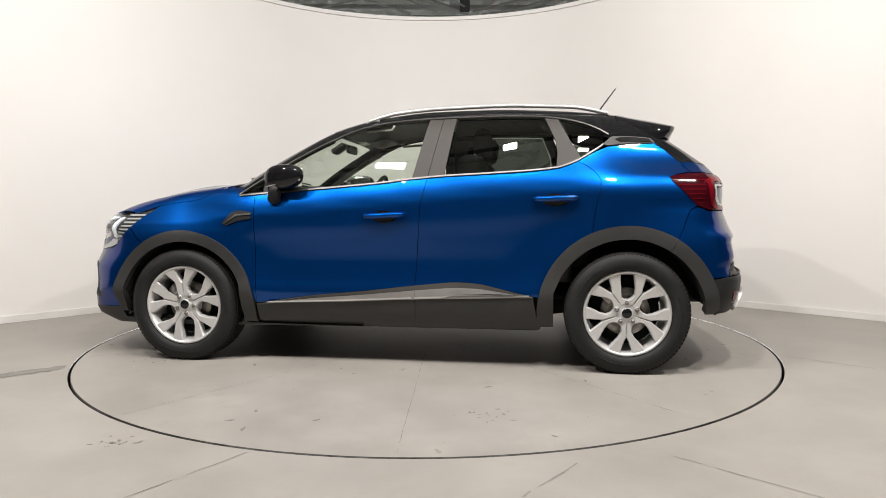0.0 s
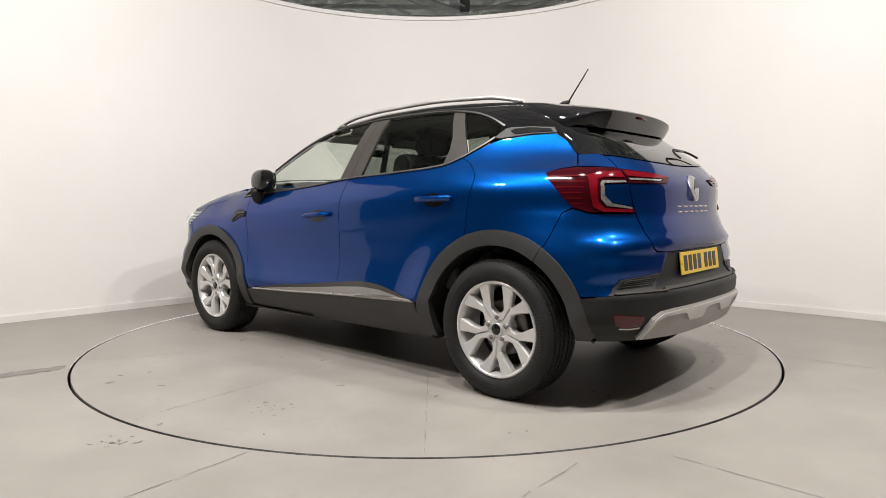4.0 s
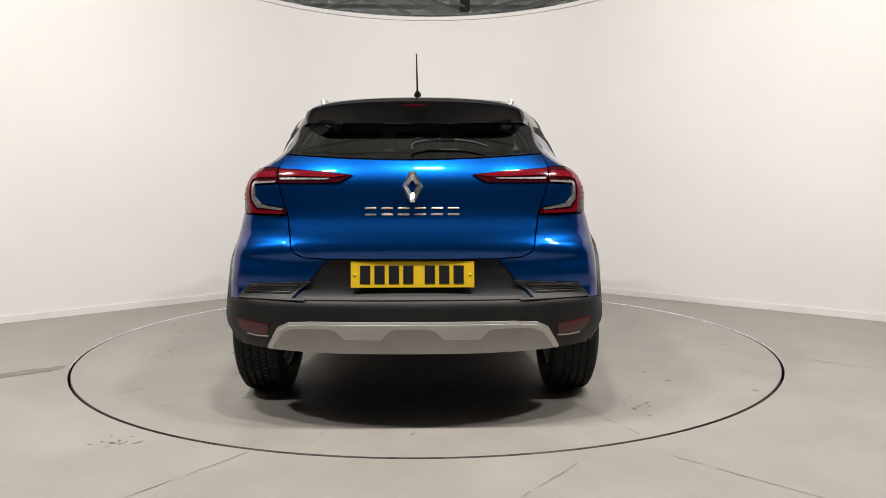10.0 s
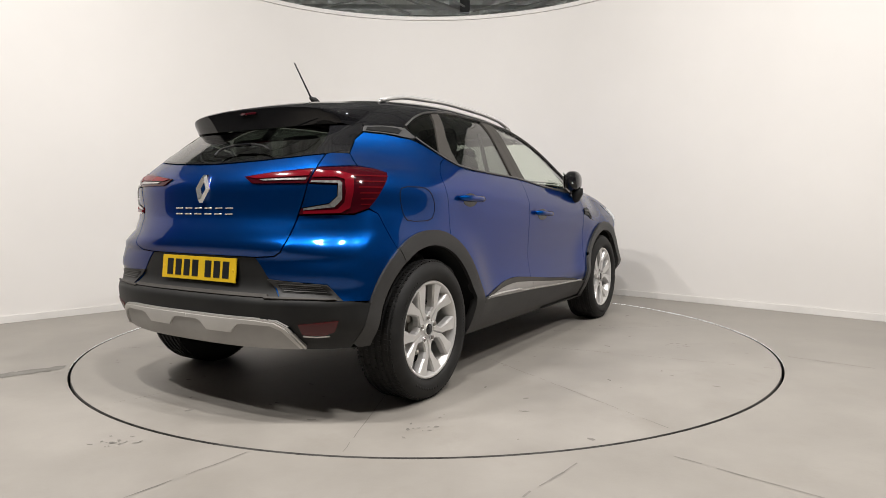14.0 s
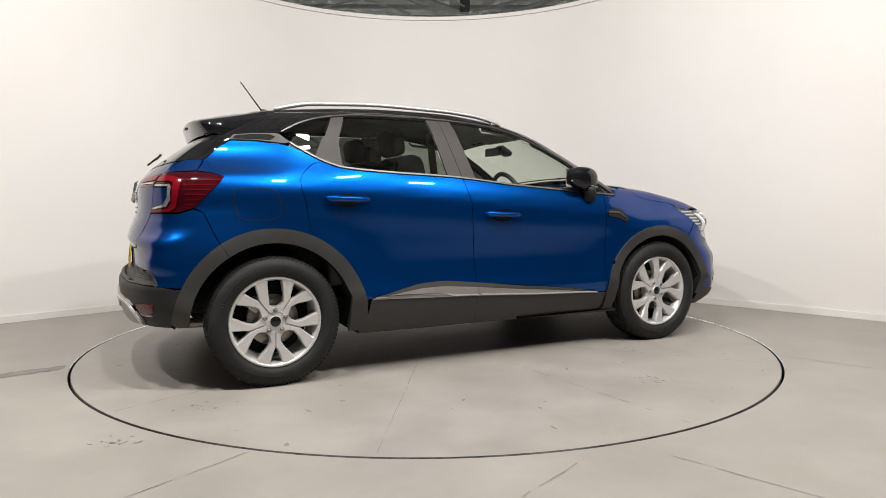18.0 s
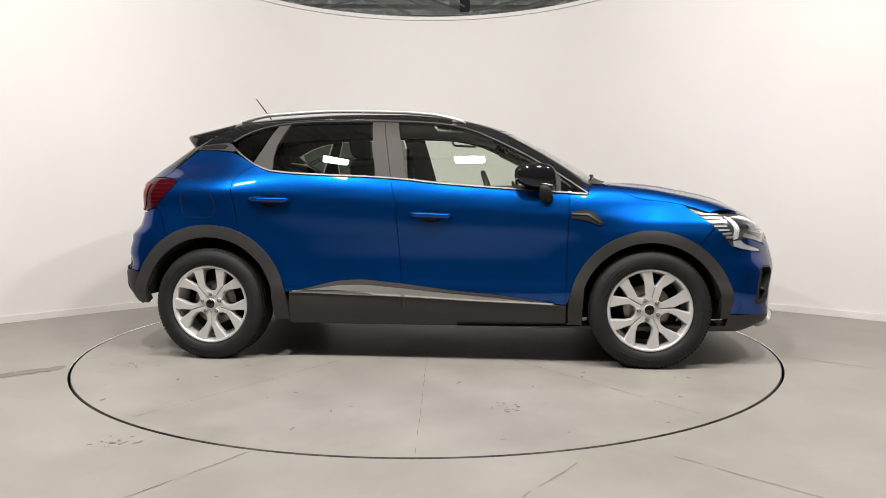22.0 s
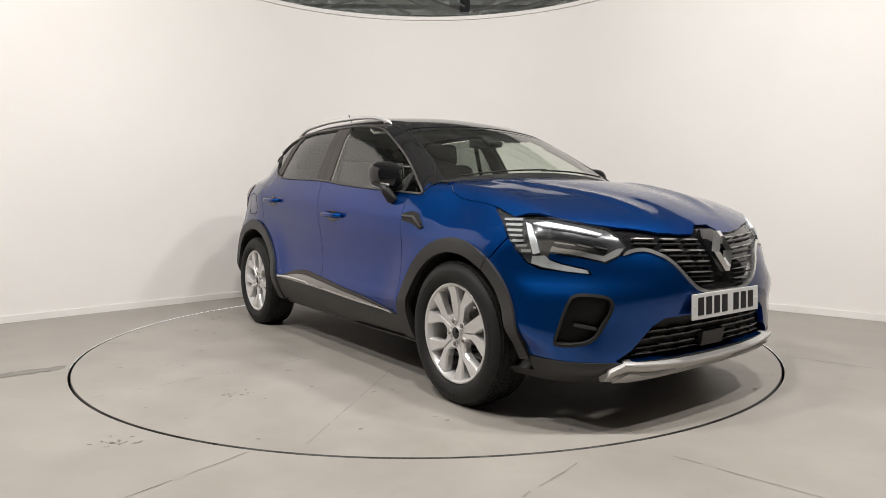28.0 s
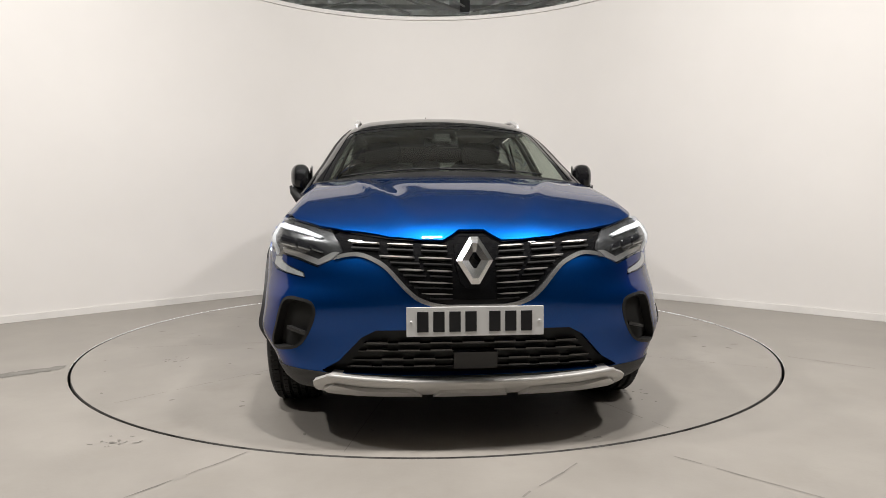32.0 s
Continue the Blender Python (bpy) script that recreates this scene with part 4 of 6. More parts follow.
def build_rail(flip):
    s = -1 if flip else 1
    xs = np.linspace(-1.24, 0.24, 41)
    pts = []
    for x in xs:
        y = 0.535 if x > -0.9 else 0.535 + (x + 0.9) * 0.12
        f = (x + 1.24) / 1.48
        rise = 0.030 * min(1.0, min(f, 1 - f) / 0.13) ** 0.6
        pts.append((x, s * y, edge_z(x, y) + rise))
    bm = tube(pts, [0.006] + [0.015] * 39 + [0.006], 10, flat=0.8)
    r = part("roof_rail", bm, RAIL_SILVER, car, "bright silver roof rail")
    for x in (-1.20, 0.19):
        y = 0.535 if x > -0.9 else 0.535 + (x + 0.9) * 0.12
        part("rail_foot", rbox(bmesh.new(), (x, s * y, edge_z(x, y) + 0.008), (0.07, 0.022, 0.020), 0.008, 2), RAIL_SILVER, r)


def build_top():
    # bonnet
    front = from_front([(0.0, 0.857), (0.05, 0.857), (0.075, 0.84), (0.115, 0.818), (0.2, 0.820), (0.32, 0.830), (0.50, 0.855), (0.60, 0.870), (0.68, 0.890), (0.715, 0.900)])
    side = from_side([(1.66, 0.900)] + SHUT[::-1])
    half = [tuple(q) for q in TOP.flat(front)] + [tuple(q) for q in TOP.flat(side)] + [(1.08, 0.72), (1.06, 0.62), (1.10, 0.42), (1.13, 0.2), (1.14, 0.0)]
    panel("bonnet", mirrored_top(half), TOP, BLUE, car, step=0.03, gap=0.0004)
    # windscreen
    base = [(1.155 - 0.2 * y * y, y) for y in np.linspace(0, 0.70, 10)]
    topl = [(0.50 - 0.19 * y * y, y) for y in np.linspace(0.565, 0, 8)]
    panel("windscreen", mirrored_top(base + topl), TOP, GLASS_CLEAR, car, "lightly green-tinted windscreen", lift=-0.004, gap=0.0, depth=0.004, step=0.04)
    ink = [(0.50 - 0.19 * y * y, y) for y in np.linspace(0, 0.565, 8)] + [(0.555 - 0.19 * y * y, y) for y in np.linspace(0.585, 0, 8)]
    panel("screen_border", mirrored_top(ink), TOP, BLACK_GLOSS, car, "black printed border", lift=-0.003, gap=0, depth=0.001, step=0.04)
    for s in (1, -1):
        strip = [(x, s * (scr_half(x) + 0.004)) for x in np.linspace(0.46, 1.03, 14)] + [(x, s * (scr_half(x) - 0.035)) for x in np.linspace(1.04, 0.46, 14)]
        panel("screen_border", strip, TOP, BLACK_GLOSS, car, "black printed border", lift=-0.003, gap=0, depth=0.001, step=0.03)
    scuttle = [(1.145 - 0.2 * y * y, y) for y in np.linspace(0, 0.70, 10)] + [(1.075 - 0.2 * y * y, y) for y in np.linspace(0.70, 0, 10)]
    panel("scuttle", mirrored_top(scuttle), TOP, BLACK, car, "black plastic scuttle", lift=0.001, gap=0, depth=0.01, step=0.04)
    # roof
    half = [(0.50 - 0.19 * y * y, y) for y in np.linspace(0, 0.565, 8)] + [(0.40, 0.565), (-0.9, 0.565), (-1.25, 0.523), (-1.44, 0.50), (-1.44, 0.0)]
    panel("roof", mirrored_top(half), TOP, BLACK_GLOSS, car, "gloss black roof", gap=0, depth=0.008, step=0.05)
    # wipers on the scuttle
    for y0, y1 in ((0.52, -0.05), (0.0, -0.58)):
        ys = np.linspace(y0, y1, 12)
        p = TOP.place([(1.075 - 0.2 * y * y - 0.015 * (1 - abs(y - y0)), y) for y in ys])
        part("wiper", tube(p + normal_at(p) * 0.010, 0.005, 6), BLACK, car, "black windscreen wiper")
    # spoiler: a thick lip that carries the roofline on behind the tailgate
    bm = bmesh.new()
    ys = np.linspace(-0.55, 0.55, 33)
    rows = []
    for y in ys:
        a = abs(y) / 0.55
        x_tip = -1.665 + 0.055 * a ** 3 + 0.035 * a ** 10
        z_roof = lambda x: float(UPPER(x + 0.2 * y * y) - 0.11 * y * y)
        drop = 0.020 * a ** 3 + 0.03 * a ** 8
        zt = z_roof(x_tip) - drop - 0.004
        zg = 1.332 + 0.008 * a ** 2
        xg = -float(REAR(zg) - TAIL_PLAN(zg) * abs(y) ** 3)
        spoil = np.array(((-1.28, y, z_roof(-1.28) + 0.0005 - drop * 0.3), (-1.46, y, z_roof(-1.46) + 0.003 - drop), (x_tip + 0.01, y, zt + 0.002), (x_tip, y, zt - 0.006), (x_tip + 0.003, y, zt - 0.022), (xg - 0.012, y, zg), (xg + 0.05, y, zg + 0.004)))
        skin = TOP.place([(x, y) for x in (-1.28, -1.36, -1.43, -1.46, -1.48, -1.52, -1.50)])
        e = a ** 26
        rows.append([bm.verts.new(q) for q in spoil * (1 - e) + skin * e])
    for a, b in zip(rows[:-1], rows[1:]):
        for i in range(6):
            bm.faces.new((a[i], a[i + 1], b[i + 1], b[i]))
    bm.faces.new(rows[0]), bm.faces.new(rows[-1])
    bmesh.ops.recalc_face_normals(bm, faces=bm.faces)
    sp = part("spoiler", bm, BLACK_GLOSS, car, "gloss black roof spoiler")
    sp.data.set_sharp_from_angle(angle=radians(40))
    part("brake_lamp", rbox(bmesh.new(), (-1.667, 0, 1.408), (0.006, 0.11, 0.012), 0.002, 1), RED_DARK, sp, "dark red high brake lamp")
    # aerial
    a = part("aerial", tube([(-1.19, 0, 1.522), (-1.215, 0, 1.555), (-1.335, 0, 1.718)], [0.006, 0.005, 0.0035], 8), BLACK, car, "black whip aerial")
    part("aerial_foot", tube([(-1.14, 0, 1.526), (-1.18, 0, 1.535), (-1.215, 0, 1.548)], [0.010, 0.020, 0.009], 10), BLACK, a)


HEAD_TOP = [(0.507, 0.778), (0.52, 0.812), (0.548, 0.852), (0.62, 0.872), (0.68, 0.889), (0.715, 0.899)]
HEAD_SIDE = [(1.66, 0.898), (1.60, 0.917), (1.517, 0.940), (1.528, 0.925), (1.612, 0.868), (1.675, 0.815), (1.722, 0.768), (1.772, 0.713), (1.82, 0.690)]
HEAD_LOW = [(0.735, 0.676), (0.656, 0.665), (0.664, 0.687), (0.74, 0.711), (0.768, 0.728), (0.765, 0.752), (0.681, 0.734), (0.603, 0.711), (0.55, 0.738)]


def build_nose():
    k = {}
    # bumper skin with openings
    fog = [(y - 0.018, z) for y, z in [(0.665, 0.582), (0.74, 0.590), (0.772, 0.572), (0.80, 0.48), (0.822, 0.385), (0.79, 0.378), (0.72, 0.392), (0.685, 0.415), (0.645, 0.49), (0.630, 0.545), (0.642, 0.572)]]
    fog = soften(fog, 1)
    fogp = [pattern(NOSE, ("front", [(s * y, z) for y, z in fog])) for s in (1, -1)]
    low = [(0.0, 0.478), (0.26, 0.480), (0.375, 0.478), (0.432, 0.447), (0.52, 0.352), (0.59, 0.310), (0.57, 0.303), (0.3, 0.298), (0.0, 0.295)]
    lowp = mirrored(pattern(NOSE, ("front", low)))
    grille_low = [(0.0, 0.565), (0.12, 0.568), (0.20, 0.588), (0.25, 0.622), (0.33, 0.706), (0.385, 0.74), (0.44, 0.758), (0.515, 0.755)]
    half = pattern(NOSE, ("front", grille_low + HEAD_LOW[::-1]), ("side", [(1.82, 0.687), (1.772, 0.710), (1.722, 0.765), (1.675, 0.812)] + FA[1:] + arc(*ARCH_F, 56, 5, 16) + [(1.77, 0.310)]),
                   ("front", [(0.80, 0.308), (0.70, 0.304), (0.60, 0.297), (0.3, 0.285), (0.0, 0.28)]))
    half[0], half[-1] = (0.0, half[0][1]), (0.0, half[-1][1])
    bumper = panel("front_bumper", mirrored(half), NOSE, BLUE, car, "body-coloured front bumper", holes=[lowp] + fogp, depth=0.03, step=0.03)
    for f in fogp:
        back = panel("side_vent", f, NOSE, BLACK, bumper, "black vent recess", lift=-0.035, gap=-0.006, step=0.03)
        rim = f + [f[0]]
        panel("vent_lip", ribbon(rim, 0.012), NOSE, BLACK, bumper, "black lip round the vent", lift=0.001, gap=0, depth=0.036, step=0.03)
        c = np.array(f).mean(0)
        for dz, w in ((-0.035, 0.65),):
            l = [(c[0] - 0.07 * w, c[1] + dz + 0.01), (c[0] + 0.07 * w, c[1] + dz - 0.01)]
            panel("vane", ribbon(l, 0.012), NOSE, CLAD, back, lift=-0.012, gap=0, depth=0.02, step=0.03)
    lg = panel("lower_grille", lowp, NOSE, BLACK, bumper, "black lower grille", lift=-0.045, gap=-0.02, step=0.04)
    for z in (0.325, 0.355, 0.39, 0.42):
        y1 = 0.50 - (z - 0.32) * 0.7
        for i in range(-4, 5):
            y = i * 0.125 + (0.06 if round(z * 1000) % 2 else 0)
            if abs(y) + 0.04 < y1 and not (abs(y) < 0.1 and z < 0.40):
                l = pattern(NOSE, ("front", [(y - 0.042, z), (y, z), (y + 0.042, z)]))
                panel("grille_bar", ribbon(l, 0.0045), NOSE, WINDOW_STRIP, lg, lift=-0.02, gap=0, depth=0.015, step=0.05)
        l = pattern(NOSE, ("front", [(y, z - 0.008) for y in np.linspace(-y1, y1, 15)]))
        panel("grille_slat", ribbon(l, 0.006), NOSE, BLACK_GLOSS, lg, lift=-0.03, gap=0, depth=0.02, step=0.06)
    sensor = pattern(NOSE, ("front", [(-0.075, 0.315), (0.095, 0.315), (0.095, 0.382), (-0.075, 0.382)]))
    panel("radar_cover", sensor, NOSE, CLAD, lg, "flat black sensor cover", lift=-0.012, gap=0, depth=0.03, step=0.04)
    # lower apron and skid plate
    ap = pattern(NOSE, ("front", [(0.0, 0.292), (0.3, 0.296), (0.585, 0.303), (0.70, 0.311), (0.80, 0.316)]), ("side", [(1.77, 0.316), (1.765, 0.245)]), ("front", [(0.80, 0.225), (0.60, 0.205), (0.3, 0.195), (0.0, 0.193)]))
    ap[0], ap[-1] = (0.0, ap[0][1]), (0.0, ap[-1][1])
    panel("bumper_apron", mirrored(ap), NOSE, CLAD, bumper, "black grained plastic apron", lift=0.004, gap=0, depth=0.05, step=0.03)
    sk = pattern(NOSE, ("front", [(0.0, 0.284), (0.25, 0.288), (0.45, 0.297), (0.545, 0.305), (0.615, 0.278), (0.605, 0.236), (0.45, 0.219), (0.2, 0.208), (0.0, 0.206)]))
    sk[0], sk[-1] = (0.0, sk[0][1]), (0.0, sk[-1][1])
    skid = panel("skid_plate", mirrored(sk), NOSE, SKID_PALE, bumper, "silver painted skid plate", lift=0.026, gap=0, depth=0.05, step=0.03)
    for g in ([(-0.150, 0.211), (-0.128, 0.250), (0.128, 0.250), (0.150, 0.211)], [(0.195, 0.214), (0.232, 0.256), (0.42, 0.262), (0.535, 0.274), (0.578, 0.262), (0.560, 0.240), (0.45, 0.224)],
              [(-0.195, 0.214), (-0.45, 0.224), (-0.560, 0.240), (-0.578, 0.262), (-0.535, 0.274), (-0.42, 0.262), (-0.232, 0.256)]):
        panel("facet", pattern(NOSE, ("front", g)), NOSE, SKID_PALE, skid, "raised block on the skid plate", lift=0.037, gap=0, depth=0.014, step=0.025)
    ys = np.linspace(-0.56, 0.56, 41)
    p = NOSE.place(pattern(NOSE, ("front", [(y, 0.282 + 0.022 * (abs(y) / 0.56) ** 2) for y in ys])))
    part("skid_lip", tube(p + normal_at(p) * 0.030, [0.006] + [0.010] * 39 + [0.006], 8), SKID_PALE, skid, "bright rounded upper lip")
    # radiator grille
    gtop = [(0.0, 0.852), (0.06, 0.852), (0.085, 0.83), (0.12, 0.812), (0.32, 0.824), (0.46, 0.842), (0.52, 0.85), (0.575, 0.832), (0.53, 0.803), (0.512, 0.782), (0.53, 0.765)]
    gp = pattern(NOSE, ("front", gtop + grille_low[::-1]))
    gp[0], gp[-1] = (0.0, gp[0][1]), (0.0, gp[-1][1])
    grille = panel("grille", mirrored(gp), NOSE, BLACK_GLOSS, car, "gloss black radiator grille", lift=-0.014, gap=-0.006, depth=0.02, step=0.03)
    GL = spline([(z, y) for y, z in ((0.10, 0.575), (0.20, 0.60), (0.25, 0.632), (0.33, 0.714), (0.385, 0.748), (0.50, 0.79))])
    for j, z in enumerate((0.600, 0.618, 0.640, 0.660, 0.684, 0.704, 0.728, 0.750, 0.776, 0.796)):
        bright = j % 2 == 1
        end = float(GL(z)) - 0.03
        pieces = [(0.085, end)] if end < 0.25 else [(0.085, 0.085 + (end - 0.085) * 0.46), (0.10 + (end - 0.085) * 0.46, end)]
        if z > 0.77:
            pieces = [(0.10, 0.20), (0.23, 0.33), (0.36, 0.47)]
        for a, b in pieces:
            for s in (1, -1):
                l = pattern(NOSE, ("front", [(s * y, z + 0.016 * (y - 0.1) / 0.4) for y in np.linspace(a, b, 5)]))
                panel("grille_bar", ribbon(l, [0.001, 0.0055, 0.0055, 0.0055, 0.001] if bright else 0.005), NOSE, MOULD if bright else BLACK, grille, "bright slim bar" if bright else "", lift=0.001, gap=0, depth=0.014, step=0.05)
    line = curve_through(pattern(NOSE, ("front", [(0.0, 0.570), (0.12, 0.573), (0.20, 0.594), (0.25, 0.629), (0.33, 0.712), (0.385, 0.745), (0.44, 0.762), (0.50, 0.757), (0.535, 0.742)])), 6)
    line[0] = (0.0, line[0][1])
    full = [(-u, v) for u, v in reversed(line[1:])] + line
    panel("grille_surround", ribbon(full, [0.006] * 3 + [0.015] * (len(full) - 6) + [0.006] * 3), NOSE, BRIGHT, car, "chrome strip round the grille", lift=0.006, gap=0, depth=0.02, step=0.04)
    # emblem: a plain bright rhombus frame on a black shield
    sh = pattern(NOSE, ("front", [(0.0, 0.836), (0.045, 0.836), (0.072, 0.815), (0.074, 0.74), (0.055, 0.66), (0.03, 0.638), (0.0, 0.635)]))
    sh[0], sh[-1] = (0.0, sh[0][1]), (0.0, sh[-1][1])
    shield = panel("emblem_shield", mirrored(sh), NOSE, BLACK_GLOSS, car, "gloss black shield", lift=0.006, gap=0, depth=0.02, step=0.03)
    x0 = float(FRONT(0.745)) + 0.008
    part("emblem", rhombus(x0, 0.745, 0.070, 0.088, 0.037, 1, float(FRONT(0.83) - FRONT(0.66)) / 0.17), CHROME, shield, "bright rhombus emblem")
    # number plate
    pl = plate(PLATE_WHITE, bumper, "white number plate")
    pl.matrix_local = pose(float(FRONT(0.52)) + 0.016, 0, 0.517, -1.5, 0, 90)
    # head lamps
    for s in (1, -1):
        mir = lambda pts: [(s * y, z) for y, z in pts]
        o = pattern(NOSE, ("front", HEAD_TOP), ("side", HEAD_SIDE), ("front", HEAD_LOW))
        o = [(s * u, v) for u, v in o]
        lamp = panel("head_lamp", o, NOSE, LAMP_BOWL, car, "head lamp with bright hooked light band", lift=-0.012, gap=0.001, depth=0.03, step=0.03)
        flip = lambda pts: [(s * u, v) for u, v in pts]
        top = flip(pattern(NOSE, ("front", [(0.585, 0.832), (0.66, 0.859), (0.755, 0.884), (0.785, 0.878), (0.778, 0.867), (0.70, 0.850), (0.60, 0.826)])))
        panel("light_band", top, NOSE, DRL, lamp, "unlit white light band with a faint added glow", lift=-0.003, gap=0, depth=0.012, step=0.03)
        up = flip(pattern(NOSE, ("side", [(1.735, 0.880), (1.768, 0.872), (1.818, 0.752), (1.792, 0.745)])))
        panel("light_band", up, NOSE, DRL, lamp, "unlit white light band with a faint added glow", lift=-0.003, gap=0, depth=0.012, step=0.03)
        hook = flip(pattern(NOSE, ("side", [(1.835, 0.742), (1.790, 0.738), (1.79, 0.708), (1.835, 0.694)]), ("front", [(0.735, 0.680), (0.664, 0.670), (0.668, 0.684), (0.74, 0.707), (0.765, 0.722)])))
        panel("light_band", hook, NOSE, RIB, lamp, "clear hooked band", lift=-0.002, gap=0, depth=0.012, step=0.03)
        for i in range(7):
            f = i / 6
            a, b = np.array((1.60, 0.893)) * (1 - f) + np.array((1.745, 0.757)) * f, np.array((1.705, 0.893)) * (1 - f) + np.array((1.785, 0.757)) * f
            panel("side_rib", flip(ribbon(pattern(NOSE, ("side", [tuple(a), tuple((a + b) / 2), tuple(b)])), 0.010)), NOSE, RIB, lamp, "bright side rib", lift=-0.006, gap=0, depth=0.008, step=0.04)
        low = flip(pattern(NOSE, ("front", [(0.765, 0.757), (0.68, 0.742), (0.605, 0.720), (0.55, 0.745), (0.52, 0.772), (0.545, 0.772), (0.605, 0.742), (0.68, 0.760), (0.765, 0.776)])))
        panel("lamp_strip", low, NOSE, SATIN, lamp, "satin lower strip", lift=-0.006, gap=0, depth=0.01, step=0.03)
        for y0, y1, z0, z1 in ((0.70, 0.765, 0.785, 0.838), (0.64, 0.69, 0.775, 0.822), (0.585, 0.63, 0.768, 0.806)):
            box = flip(pattern(NOSE, ("front", [(y0, z0), (y1, z0 + 0.012), (y1, z1), (y0 + 0.006, z1 - 0.014)])))
            cell = panel("projector", box, NOSE, PROJECTOR, lamp, "clear boxed projector", lift=-0.004, gap=0, depth=0.010, step=0.03)
            panel("cell_edge", ribbon([box[0], tuple((np.array(box[0]) + np.array(box[1])) / 2), box[1]], 0.006), NOSE, BRIGHT, cell, "bright lower edge", lift=-0.002, gap=0, depth=0.006, step=0.03)
        panel("lens", o, NOSE, LENS_CLEAR, lamp, "clear plastic lens", lift=0.003, gap=0.001, depth=0.012, step=0.03)


def rhombus(x, zc, w, h, band, sign, lean):
    """A rhombus frame standing on the plane x, its faces bevelled to a ridge."""
    bm = bmesh.new()
    def ring(f, dx):
        return [bm.verts.new((x + sign * dx + lean * z * f[1], y * f[0], zc + z * f[1])) for y, z in ((w * 0.22, h), (w, 0), (w * 0.22, -h), (-w * 0.22, -h), (-w, 0), (-w * 0.22, h))]
    fo, fm, fi = (1, 1), (1 - band / w / 2, 1 - band / w / 2), (1 - band / w * 1.25, 1 - band / w * 1.25)
    rows = [ring(fo, -0.012), ring(fo, 0.0), ring(fm, 0.014), ring(fi, 0.0), ring(fi, -0.012)]
    for a, b in zip(rows[:-1], rows[1:]):
        for i in range(6):
            bm.faces.new((a[i], a[(i + 1) % 6], b[(i + 1) % 6], b[i]))
    bmesh.ops.recalc_face_normals(bm, faces=bm.faces)
    for f in bm.faces:
        f.smooth = False
    me = bpy.data.meshes.new("emblem")
    bm.to_mesh(me)
    bm.free()
    return me


def plate(mat, parent, label):
    """A number plate with plain bars, in its own plane: x across, z up, facing -y."""
    p = part("number_plate", rbox(bmesh.new(), (0, 0, 0), (0.52, 0.006, 0.111), 0.002, 2), mat, parent, label, smooth=False)
    x = -0.2215
    for i in range(7):
        part("plate_bar", rbox(bmesh.new(), (x + 0.0225, -0.0036, 0.0), (0.043, 0.002, 0.077), 0.0006, 1), PLATE_INK, p, "black bar", smooth=False)
        x += 0.0605 + (0.030 if i == 3 else 0)
    for s in (1, -1):
        part("screw_cap", rbox(bmesh.new(), (s * 0.243, -0.004, 0), (0.010, 0.004, 0.010), 0.002, 1), mat, p)
    return p


